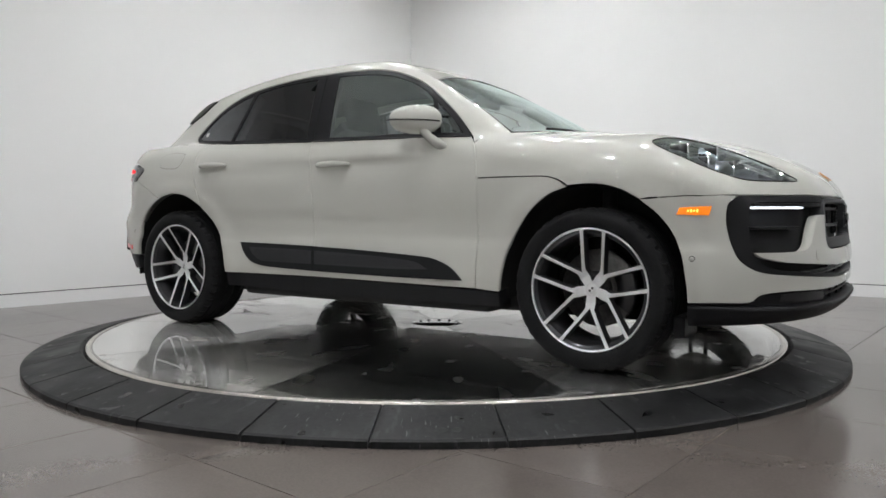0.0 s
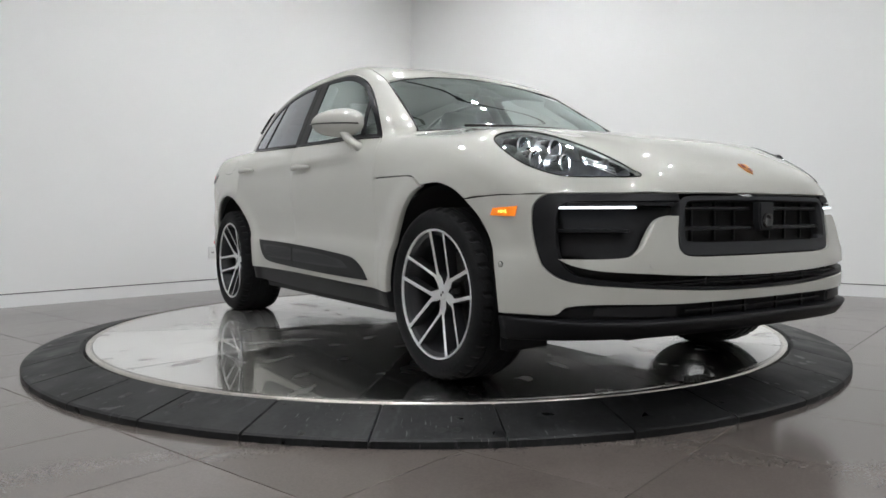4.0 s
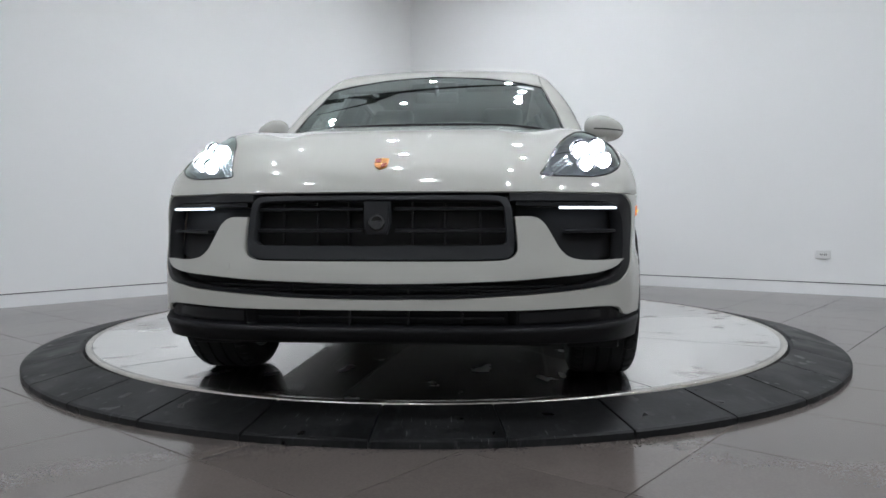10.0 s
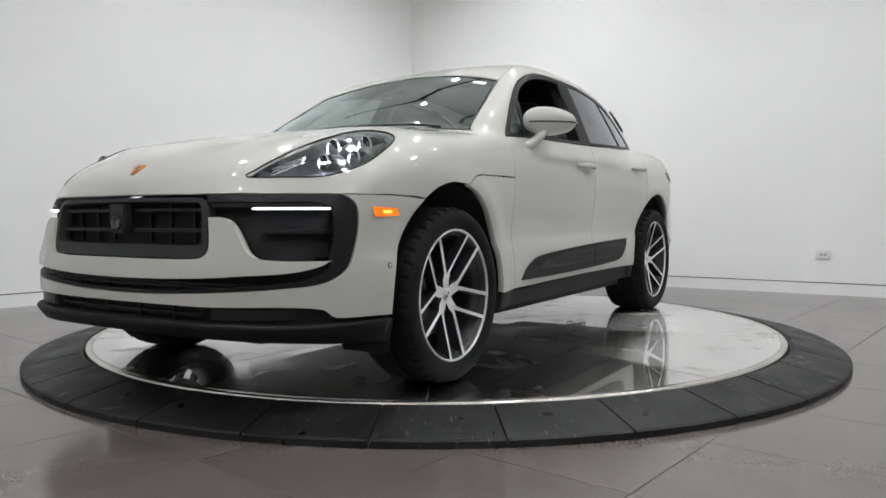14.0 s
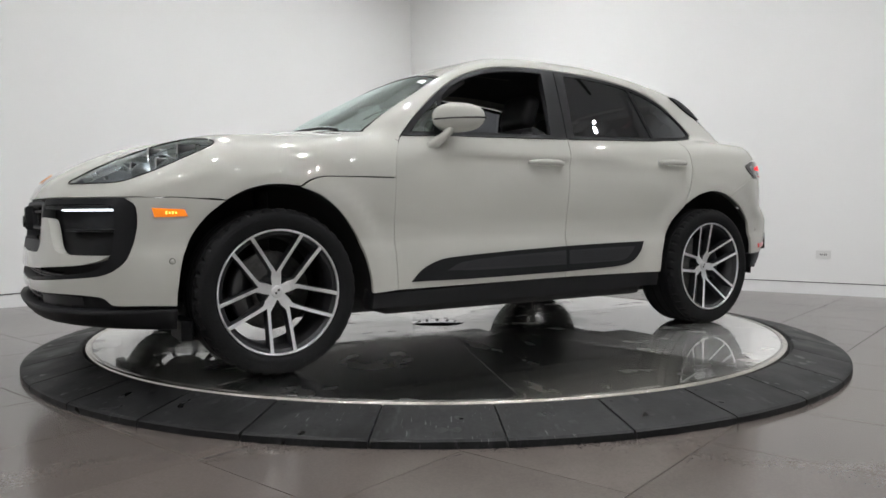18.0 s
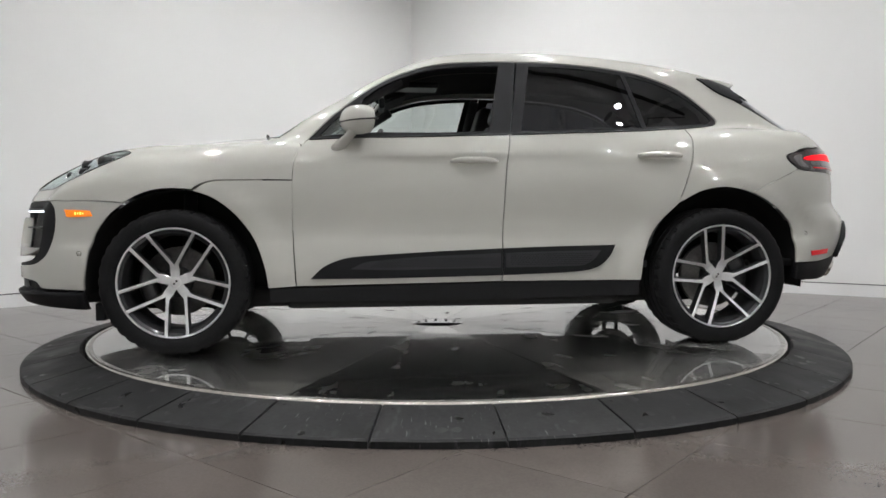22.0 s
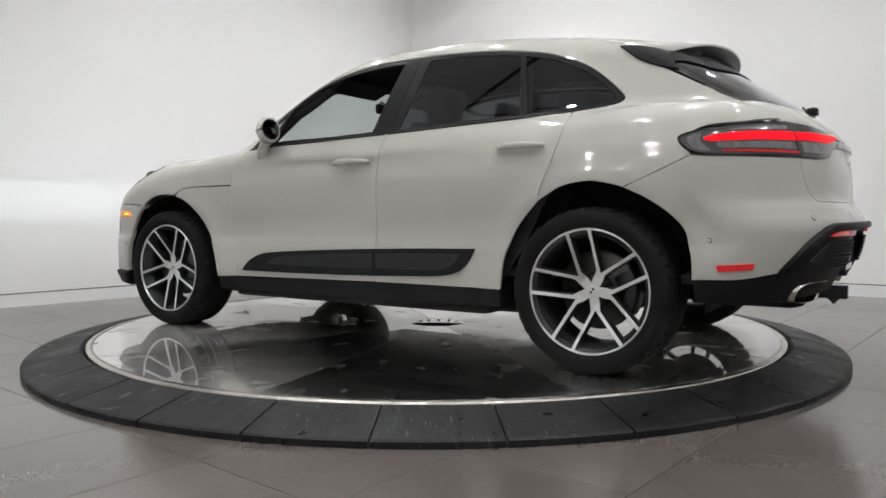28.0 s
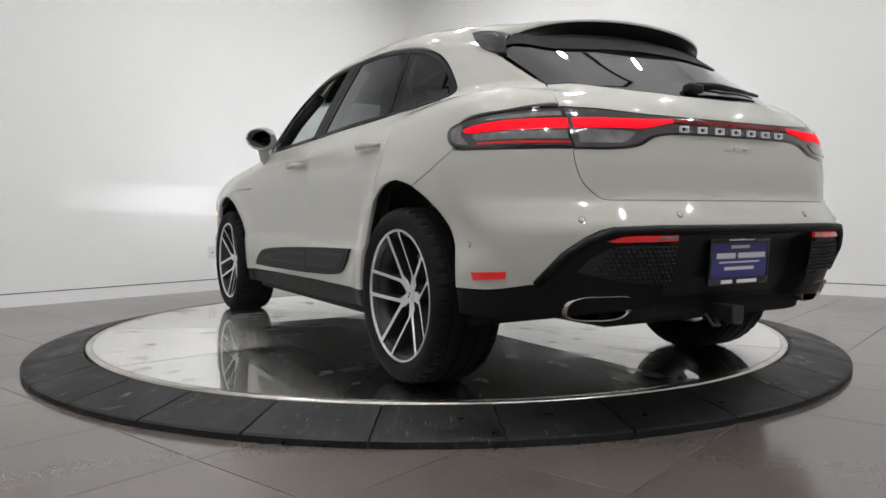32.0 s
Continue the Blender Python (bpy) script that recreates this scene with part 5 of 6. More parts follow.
for w, h, x, y, z in ((0.14, 0.007, 0, 0.079, 0.0085), (0.10, 0.012, 0, 0.052, 0.0035), (0.10, 0.020, -0.075, 0.020, 0.0035), (0.15, 0.020, 0.065, 0.020, 0.0035), (0.22, 0.006, 0, -0.004, 0.0035), (0.16, 0.012, 0, -0.027, 0.0035), (0.06, 0.013, -0.07, -0.075, 0.0085), (0.11, 0.013, 0.04, -0.075, 0.0085)):
    part("print_bar", moved(block(w, h, 0.0012), pm @ Matrix.Translation((x, y, z))), WHITEINK, plate)

gate = link("tailgate", sheet(
    [t_(0, 0.740, 1), t_(0.2, 0.740), t_(0.45, 0.740), *GATE_LOW, *GATE_SEAM, o_(-2.125, 0.42), o_(-2.17, 0.27), o_(-2.19, 0.14), o_(-2.195, 0, 1), t_(0, 1.09), t_(0, 1.0), t_(0, 0.9), t_(0, 0.8)], (-0.85, 0.25, 0.4), both=True, grid=0.028, step=0.014), PAINT, car, "pale grey tailgate")
RWIN = [o_(-2.190, 0, 1), o_(-2.185, 0.14), o_(-2.165, 0.27), o_(-2.12, 0.42), (-1.955, 0.605, 1.168, 1), (-1.80, 0.605, 1.245), (-1.63, 0.605, 1.34, 1), o_(-1.62, 0.5, 1), o_(-1.70, 0.3), o_(-1.73, 0, 1), o_(-1.85, 0), o_(-2.0, 0)]
rwin = link("rear_window", sheet(RWIN, (-0.6, 0.15, 0.8), both=True, lift=-0.003, lip=0.01, grid=0.05), REARTINT, gate, "dark tinted rear window")
def on_glass(x, y, up):
    return Vector((*over(x, abs(y))[:1], y, over(x, abs(y))[2] + up))


wiper = part("rear_wiper", tube([on_glass(-2.165, 0.06, 0.028), on_glass(-2.155, -0.06, 0.03), on_glass(-2.14, -0.20, 0.022), on_glass(-2.11, -0.36, 0.014)], [0.014, 0.014, 0.010, 0.006], 8), PLASTIC, gate, "black rear wiper arm")
part("wiper_cap", moved(block(0.05, 0.07, 0.036, 0.012), Matrix.Translation(on_glass(-2.165, 0.08, 0.016))), PLASTIC, wiper)
part("wiper_rubber", tube([on_glass(-2.12, 0.05, 0.010), on_glass(-2.115, -0.15, 0.010), on_glass(-2.08, -0.38, 0.010)], 0.005, 6), SEAL, wiper)

OUTER = [(-1.784, 0.922, 0.996), (-1.835, 0.907, 1.016), (-1.915, 0.865, 1.032), (-2.0, 0.812, 1.042), (-2.130, 0.674, 1.053, 1), (-2.190, 0.680, 0.919, 1), (-2.06, 0.79, 0.921), (-1.89, 0.91, 0.926), (-1.818, 0.932, 0.950)]
BAR_TOP, BAR_LOW = [(0.681, 1.055), (0.47, 1.036), (0.25, 1.027), (0, 1.024)], [(0, 0.975), (0.32, 0.974), (0.40, 0.962), (0.47, 0.93), (0.58, 0.917), (0.677, 0.917)]
for k in (0, 1):
    lamp = link("tail_lamp", sheet(OUTER, (-0.6, 0.8, 0.1), mirror=bool(k), gap=0.003, lift=0.006, lip=0.02, grid=0.02, step=0.010), SMOKE, car, "smoked tail lamp with a lit red bar")
    link("light_bar", sheet([(-1.872, 0.91, 0.986), (-1.895, 0.89, 0.997), (-1.99, 0.815, 1.009), (-2.154, 0.678, 1.014, 1), (-2.168, 0.680, 0.981, 1), (-2.0, 0.815, 0.978), (-1.90, 0.89, 0.976)], (-0.6, 0.8, 0.1), mirror=bool(k), gap=0, lift=0.010, lip=0.004, grid=0.015, step=0.008), REDLIT, lamp, "lit red light bar")
    link("lower_strip", sheet([(-1.93, 0.88, 0.940, 1), (-2.03, 0.80, 0.938), (-2.186, 0.684, 0.936, 1), (-2.187, 0.684, 0.930, 1), (-2.03, 0.80, 0.931), (-1.93, 0.88, 0.934, 1)], (-0.6, 0.8, 0.1), mirror=bool(k), gap=0, lift=0.010, lip=0.003, grid=0.015, step=0.01), REDREF, lamp, "thin red strip")
    link("reflector_window", sheet([(-1.91, 0.885, 0.969), (-2.0, 0.812, 0.970), (-2.166, 0.690, 0.973, 1), (-2.178, 0.690, 0.945, 1), (-2.0, 0.818, 0.946), (-1.925, 0.888, 0.950)], (-0.6, 0.8, 0.1), mirror=bool(k), gap=0, lift=0.0085, lip=0.003, grid=0.02, step=0.01), CLEARLAMP, lamp, "clear grey reflector window")
    link("reflector_window", sheet([(-1.95, 0.855, 1.018), (-2.0, 0.812, 1.028), (-2.134, 0.690, 1.040, 1), (-2.142, 0.690, 1.024, 1), (-2.0, 0.812, 1.017)], (-0.6, 0.8, 0.1), mirror=bool(k), gap=0, lift=0.0085, lip=0.003, grid=0.02, step=0.01), CLEARLAMP, lamp, "clear grey reflector window")
    link("reflector_window", sheet([(-1.815, 0.922, 0.992), (-1.86, 0.905, 1.008), (-1.862, 0.915, 0.975), (-1.90, 0.908, 0.938), (-1.842, 0.930, 0.950)], (-0.6, 0.8, 0.1), mirror=bool(k), gap=0, lift=0.0085, lip=0.003, grid=0.02, step=0.01), CLEARLAMP, lamp, "clear grey reflector window")
    out2 = sheet(OUTER, (-0.6, 0.8, 0.1), mirror=bool(k), gap=-0.006, lift=0.002, lip=0.012, grid=0.05, step=0.015)
    link("lamp_surround", out2, PIANO, lamp, "gloss black lamp surround")
link("band_surround", sheet([t_(0.684, 1.062, 1), t_(0.47, 1.043), t_(0.25, 1.034), t_(0, 1.031, 1), t_(0, 1.0), t_(0, 0.967, 1), t_(0.31, 0.966), t_(0.39, 0.954), t_(0.46, 0.922), t_(0.57, 0.909), t_(0.680, 0.910, 1)], (-0.9, 0.3, 0.3), both=True, gap=0.001, lift=0.0025, lip=0.006, grid=0.02, step=0.012), PIANO, gate, "gloss black band surround")
light_band = link("light_band", sheet([t_(*BAR_TOP[0], 1), t_(*BAR_TOP[1]), t_(*BAR_TOP[2]), t_(*BAR_TOP[3], 1), t_(0, 1.0), t_(*BAR_LOW[0], 1)] + [t_(*q_) for q_ in BAR_LOW[1:-1]] + [t_(*BAR_LOW[-1], 1)], (-0.9, 0.3, 0.3), both=True, gap=0.001, lift=0.005, lip=0.015, grid=0.018, step=0.010), SMOKE, gate, "smoked light band across the tailgate")
link("band_glow", sheet([t_(0.668, 1.015, 1), t_(0.55, 1.014), t_(0.44, 1.014), t_(0.31, 1.018, 1), t_(0.31, 1.008, 1), t_(0.41, 0.990), t_(0.46, 0.984), t_(0.668, 0.982, 1)], (-0.9, 0.3, 0.2), gap=0, lift=0.010, lip=0.004, grid=0.015, step=0.008), REDLIT, light_band, "lit red light bar")
link("band_glow", sheet([t_(0.668, 1.015, 1), t_(0.55, 1.014), t_(0.44, 1.014), t_(0.31, 1.018, 1), t_(0.31, 1.008, 1), t_(0.41, 0.990), t_(0.46, 0.984), t_(0.668, 0.982, 1)], (-0.9, 0.3, 0.2), gap=0, lift=0.010, lip=0.004, grid=0.015, step=0.008, mirror=True), REDLIT, light_band, "lit red light bar")
link("band_middle", sheet([t_(0.308, 1.019, 1), t_(0, 1.018, 1), t_(0, 1.004, 1), t_(0.308, 1.006, 1)], (-1, 0.1, 0.1), both=True, gap=0, lift=0.010, lip=0.003, grid=0.02, step=0.01), REDDARK, light_band, "dark red middle strip")
for k in (0, 1):
    link("reflector_window", sheet([t_(0.66, 0.975, 1), t_(0.50, 0.975), t_(0.47, 0.968), t_(0.51, 0.938), t_(0.56, 0.932), t_(0.66, 0.932, 1)], (-0.9, 0.3, 0.2), mirror=bool(k), gap=0, lift=0.0085, lip=0.003, grid=0.02, step=0.01), CLEARLAMP, light_band, "clear grey reflector window")
for i in range(7):
    y = 0.272 - 0.085 * i
    bars = [moved(block(0.010, w, h, 0.001), Matrix.Translation((tail(abs(y), 0.988)[0] - 0.011, y + dy, 0.988 + dz))) for w, h, dy, dz in ((0.040, 0.0045, 0, 0.0090), (0.040, 0.0045, 0, -0.0090), (0.0065, 0.0135, 0.0168, 0), (0.0065, 0.0135, -0.0168, 0))]
    part("letter_block", join(*bars), WHITEINK, light_band, "pale raised letter block")
part("script_badge", join(*[moved(block(0.004, 0.021, 0.003, 0.001), Matrix.Translation((tail(abs(0.062 - 0.029 * i), 0.926)[0] - 0.003, 0.062 - 0.029 * i, 0.920 + 0.006 * (i % 2)))) for i in range(5)], *[moved(block(0.004, 0.003, 0.018 if i in (0, 3, 6) else 0.012, 0.001), Matrix.Translation((tail(abs(0.078 - 0.0195 * i), 0.926)[0] - 0.003, 0.078 - 0.0195 * i, 0.926))) for i in range(8)]), CHROME, gate, "small chrome script badge")

# fuel flap on the right wing
FLAP = [f(-1.395, 1.085, 1), f(-1.40, 1.02), f(-1.43, 0.998), f(-1.50, 0.996), f(-1.575, 1.003), f(-1.612, 1.03), f(-1.615, 1.085, 1), f(-1.50, 1.10)]
link("flap_joint", sheet(FLAP, (0, 1, 0.3), mirror=True, gap=-0.0025, lift=0.0005, lip=0, grid=0.03, step=0.012), SEAL, side_frame[1])
link("fuel_flap", sheet(FLAP, (0, 1, 0.3), mirror=True, gap=0, lift=0.0016, lip=0.001, grid=0.03, step=0.012), PAINT, side_frame[1], "pale grey fuel flap")
link("window_sticker", sheet([f(-1.352, 1.212, 1), f(-1.352, 1.238, 1), f(-1.380, 1.238, 1), f(-1.380, 1.212, 1)], (0, 0.9, 0.4), mirror=True, gap=0, lift=-0.004, lip=0, grid=0.05), PAPER, rear_door[1], "small white paper sticker")

# spoiler: a wing on the roof's end, gloss black below
def wing(inner):
    bm = bmesh.new()
    rows = []
    for y in np.linspace(-0.60, 0.60, 25):
        a = abs(y)
        front = over(-1.535, min(a, 0.56))
        tip = Vector((-1.80 + 0.30 * a ** 2 + 0.22 * (a / 0.6) ** 8, y, 1.497 - 0.06 * (a / 0.6) ** 2 - 0.05 * (a / 0.6) ** 8))
        side = max(0.0, (a - 0.46) / 0.14)
        root = Vector((-1.705 + 0.03 * side, y, 1.425 - 0.03 * (a / 0.6) ** 2 - 0.08 * side ** 1.5))
        start = Vector((front[0], y, front[2] - (0.03 * side if a > 0.56 else 0)))
        if not inner:
            pts = [start, start.lerp(tip, 0.5) + Vector((0, 0, 0.006)), tip, tip + Vector((0.004, 0, -0.008))]
        else:
            pts = [tip + Vector((0.004, 0, -0.007)), tip + Vector((0.02, 0, -0.022)), root.lerp(tip, 0.45) + Vector((0, 0, -0.012)), root, Vector((-1.60, y, root.z + 0.02))]
        rows.append([bm.verts.new(q_) for q_ in pts])
    for a_, b_ in zip(rows[:-1], rows[1:]):
        for i in range(len(a_) - 1):
            bm.faces.new((a_[i], a_[i + 1], b_[i + 1], b_[i])).smooth = True
    bmesh.ops.recalc_face_normals(bm, faces=bm.faces)
    return bm


spoiler = part("roof_spoiler", wing(False), PAINT, gate, "pale grey roof spoiler")
part("spoiler_underside", wing(True), SATIN, spoiler, "black spoiler underside")
link("window_shade", sheet([o_(-1.862, 0, 1), o_(-1.860, 0.14), o_(-1.850, 0.32), o_(-1.80, 0.47), o_(-1.69, 0.565), (-1.64, 0.590, 1.35, 1), o_(-1.62, 0.5, 1), o_(-1.66, 0.3), o_(-1.68, 0, 1), o_(-1.80, 0)], (-0.6, 0.15, 0.8), both=True, gap=0, lift=0.004, lip=0.004, grid=0.04), DARK, spoiler, "black fairing between spoiler and rear window")
for k in (0, 1):
    link("spoiler_fin", sheet([(-1.42, 0.59, 1.462, 1), (-1.50, 0.58, 1.46), (-1.645, 0.57, 1.43, 1), (-1.655, 0.59, 1.385), (-1.69, 0.60, 1.325, 1), (-1.62, 0.613, 1.343), (-1.512, 0.612, 1.39)], (-0.3, 0.8, 0.5), mirror=bool(k), gap=0, lift=0.010, lip=0.02, grid=0.03), BANDBLACK, spoiler, "satin black side fin")

# ---- sills, side trims, handles, mirrors ----
for k in (0, 1):
    s = 1 - 2 * k
    link("side_sill", sheet([f(0.953, 0.320, 1), f(0.318, 0.331), f(-0.233, 0.340), f(-0.968, 0.343, 1), f(-0.965, 0.262, 1), f(-0.2, 0.248), f(0.955, 0.250, 1)], (0, 1, 0), mirror=bool(k), gap=0.001, lift=-0.006, lip=0.12, grid=0.05), PLASTIC, car, "matt black side sill")
    TRIMS = []
    trim = link("side_trim", sheet([f(0.747, 0.371, 1), f(0.70, 0.418), f(0.645, 0.450), f(0.546, 0.478), f(0.172, 0.501), f(-0.2335, 0.517, 1), f(-0.2335, 0.379, 1), f(0.318, 0.371)], (0, 1, 0), mirror=bool(k), gap=0, lift=0.012, lip=0.016, grid=0.05), PLASTIC, front_door[k], "matt black side blade")
    TRIMS.append(trim)
    link("trim_inset", sheet([f(0.55, 0.418, 1), f(0.46, 0.455), f(0.172, 0.478), f(-0.222, 0.493, 1), f(-0.222, 0.418, 1), f(0.318, 0.412)], (0, 1, 0), mirror=bool(k), gap=0, lift=0.0135, lip=0.002, grid=0.05), GREYPLAST, trim, "patterned dark inset")
    trim = link("side_trim", sheet([f(-0.2375, 0.517, 1), f(-0.5, 0.524), f(-0.834, 0.530, 1), f(-0.80, 0.468), f(-0.735, 0.415), f(-0.62, 0.393), f(-0.2375, 0.379, 1)], (0, 1, 0), mirror=bool(k), gap=0, lift=0.012, lip=0.016, grid=0.05), PLASTIC, rear_door[k], "matt black side blade")
    TRIMS.append(trim)
    link("trim_inset", sheet([f(-0.248, 0.493, 1), f(-0.5, 0.500), f(-0.755, 0.503, 1), f(-0.715, 0.455), f(-0.65, 0.425), f(-0.248, 0.418, 1)], (0, 1, 0), mirror=bool(k), gap=0, lift=0.0135, lip=0.002, grid=0.05), GREYPLAST, trim, "patterned dark inset")
    for x0, x1, z0, z1, holder in ((-0.215, 0.50, 0.424, 0.472, TRIMS[0]), (-0.70, -0.255, 0.430, 0.492, TRIMS[1])):
        dots = bmesh.new()
        for i in range(int((x1 - x0) / 0.016)):
            for j in range(6):
                x, z = x0 + 0.016 * i + (0.008 if j % 2 else 0), z0 + (z1 - z0) * (j + 0.5) / 6
                if x > 0.40 + (z0 + 0.05 - z) * 1.2 and x > 0:
                    continue
                c = Vector(along(x, z)) + Vector((0, 0.0138, 0))
                q4 = [dots.verts.new((c.x + dx, s * c.y, c.z + dz)) for dx, dz in ((0.0055, 0), (0, 0.0035), (-0.0055, 0), (0, -0.0035))]
                peak = dots.verts.new((c.x, s * (c.y + 0.0016), c.z))
                for n in range(4):
                    dots.faces.new((q4[n], q4[(n + 1) % 4], peak))
        bmesh.ops.recalc_face_normals(dots, faces=dots.faces)
        tagged(part("inset_relief", dots, PLASTIC, holder), kind="stuff")
    for x0, x1, z, door in ((0.034, -0.206, 0.966, front_door[k]), (-0.958, -1.19, 0.998, rear_door[k])):
        pts, rad = [], []
        for u_ in np.linspace(0, 1, 13):
            x = x0 + (x1 - x0) * u_
            q_ = Vector(along(x, z + 0.004 * math.sin(math.pi * u_)))
            out = 0.004 + 0.034 * min(1, 4 * u_, 4 * (1 - u_)) ** 0.6
            pts.append(Vector((q_.x, (q_.y + out) * s, q_.z)))
            rad.append(0.008 + 0.009 * math.sin(math.pi * u_) ** 0.5)
        part("door_handle", tube(pts, rad, 10, flat=1.0), PAINT, door, "pale grey pull handle")
        cup = sheet([f((x0 + x1) / 2 + 0.075, z - 0.004), f((x0 + x1) / 2, z + 0.018), f((x0 + x1) / 2 - 0.075, z - 0.004), f((x0 + x1) / 2, z - 0.030)], (0, 1, 0), mirror=bool(k), gap=0, lift=0.0015, lip=0.001, grid=0.02, step=0.008)
        link("handle_cup", cup, PAINT, door)
    # mirror: a dome swept back towards its outer end, with the glass behind
    sweep = radians(42)
    ahead, out = Vector((math.cos(sweep), math.sin(sweep), 0)), Vector((-math.sin(sweep), math.cos(sweep), 0))
    rearward = Vector((math.cos(radians(12)), math.sin(radians(12)), 0))
    mid = Vector((0.488, 0.950, 1.168))
    bm = bmesh.new()
    bmesh.ops.create_uvsphere(bm, u_segments=36, v_segments=20, radius=1)
    for v in bm.verts:
        x, y, z = v.co
        z = math.copysign(abs(z) ** 0.85, z)
        q_ = ahead * (0.066 * x) + out * (0.143 * y) + Vector((0, 0, 0.073 * z * (1 - 0.14 * y) - 0.004 * y))
        q_ += rearward * max(0, -0.040 - q_.dot(rearward))
        v.co = mid + q_
    flat = [v.co - mid for v in bm.verts if (v.co - mid).dot(rearward) < -0.0399]
    across = Vector((-rearward.y, rearward.x, 0))
    lo, hi = min(q_.dot(across) for q_ in flat), max(q_.dot(across) for q_ in flat)
    bot, top_ = min(q_.z for q_ in flat), max(q_.z for q_ in flat)
    for fc in bm.faces:
        fc.smooth = True
    head = part("wing_mirror", flipped(bm) if k else bm, PAINT, car, "pale grey wing mirror")
    m = Matrix(((*rearward, 0), (*across, 0), (0, 0, 1, 0), (0, 0, 0, 1))).transposed()
    m = Matrix.Translation(mid - rearward * 0.041 + across * ((lo + hi) / 2) + Vector((0, 0, (bot + top_) / 2))) @ m
    bm = moved(lathe([(0, -0.002), (0.86, -0.002), (0.90, 0.0), (0.90, 0.003), (0, 0.003)], 40, "x"), m @ Matrix.Diagonal((1, (hi - lo) / 2, (top_ - bot) / 2, 1)))
    part("mirror_glass", flipped(bm) if k else bm, MIRRORGLASS, head, "mirror glass with a dark reflection put into its tint")
    bm = tube([(0.615, 0.860, 1.020), (0.590, 0.895, 1.048), (0.556, 0.918, 1.080), (0.525, 0.930, 1.118)], [0.042, 0.036, 0.031, 0.034], 14, flat=0.7)
    part("mirror_arm", flipped(bm) if k else bm, PAINT, head)
    ring = [mid + ahead * (0.0665 * math.cos(a)) + out * (0.144 * math.sin(a)) + Vector((0, 0, -0.008)) for a in np.linspace(-1.0, 1.35, 18)]
    bm = tube(ring, 0.004, 6)
    part("mirror_band", flipped(bm) if k else bm, PIANO, head, "thin black band")

# ---- wheels ----
def dish(r, deep):
    """How far the wheel's face lies behind its rim at radius r."""
    return -0.003 - deep * min(1, max(0, (0.262 - r) / 0.200))


def spoke(q_, deep):
    """One arm of a fork: a cut face with dark flanks. The wheel's face looks along +y."""
    st = []
    for r, off, w in ((0.030, 0.006, 0.0150), (0.060, 0.0085, 0.0150), (0.078, 0.0096, 0.0122), (0.090, 0.0118, 0.0104), (0.120, 0.0311, 0.0092), (0.180, 0.0710, 0.0090), (0.225, 0.1009, 0.0096), (0.2425, 0.1125, 0.0110)):
        st.append((r, q_ * off, w, dish(math.hypot(r, off), deep)))
    bm = bmesh.new()
    rows = [[bm.verts.new(p) for p in ((off - w, y - 0.0015, r), (off - w * 0.82, y, r), (off + w * 0.82, y, r), (off + w, y - 0.0015, r), (off + w * 1.45, y - 0.034 - 0.016 * r / 0.24, r), (off - w * 1.45, y - 0.034 - 0.016 * r / 0.24, r))] for r, off, w, y in st]
    for a, b in zip(rows[:-1], rows[1:]):
        for i in range(6):
            fc = bm.faces.new((a[i], a[(i + 1) % 6], b[(i + 1) % 6], b[i]))
            fc.material_index = 0 if i < 3 else 1
    bm.faces.new(rows[0]), bm.faces.new(rows[-1][::-1])
    bmesh.ops.recalc_face_normals(bm, faces=bm.faces)
    return bm


def star(deep):
    """The hub's cut face between the forks."""
    bm = bmesh.new()
    outer = []
    for i in range(5):
        for da, r in ((-0.40, 0.062), (-0.22, 0.044), (0.0, 0.036), (0.22, 0.044), (0.40, 0.062), (0.628, 0.072)):
            a = 2 * math.pi * i / 5 + da
            outer.append((r * math.sin(a), r * math.cos(a)))
    y = dish(0.045, deep) + 0.0006
    mid = bm.verts.new((0, y, 0))
    fs = [bm.verts.new((x, y, z)) for x, z in outer]
    bs = [bm.verts.new((x * 1.08, y - 0.04, z * 1.08)) for x, z in outer]
    for i in range(len(fs)):
        j = (i + 1) % len(fs)
        bm.faces.new((mid, fs[i], fs[j]))
        bm.faces.new((fs[i], fs[j], bs[j], bs[i]))
    bmesh.ops.recalc_face_normals(bm, faces=bm.faces)
    return bm


def tyre_mesh(w, r):
    """Rubber with shoulder, side bulge and four tread grooves, from y = 0 at the outer wall inwards."""
    prof = [(0.272, -0.012), (0.280, -0.004), (0.292, 0.003), (0.312, 0.007), (0.332, 0.004), (0.348, -0.006), (r - 0.006, -0.018), (r - 0.001, -0.032)]
    n = 4
    lo, hi = -0.050, -w + 0.050
    for i in range(n):
        c = lo + (hi - lo) * i / (n - 1)
        prof += [(r, c + 0.007), (r - 0.007, c + 0.005), (r - 0.007, c - 0.005), (r, c - 0.007)]
    prof += [(r - 0.001, -w + 0.032), (r - 0.006, -w + 0.018), (0.348, -w + 0.006), (0.312, -w - 0.005), (0.280, -w + 0.004), (0.268, -w + 0.02)]
    bm = lathe(prof, 160, "y")
    for v in bm.verts:
        rad = math.hypot(v.co.x, v.co.z)
        k = round(math.atan2(v.co.z, v.co.x) / (2 * math.pi) * 160)
        if rad > r - 0.012 and k % 4 == 0 and (v.co.y > -0.046 or v.co.y < -w + 0.046):
            v.co.x, v.co.z = v.co.x * (1 - 0.008 / rad), v.co.z * (1 - 0.008 / rad)
    for fc in bm.faces:
        if math.hypot(fc.calc_center_median().x, fc.calc_center_median().z) > r - 0.014:
            fc.smooth = False
    return bm


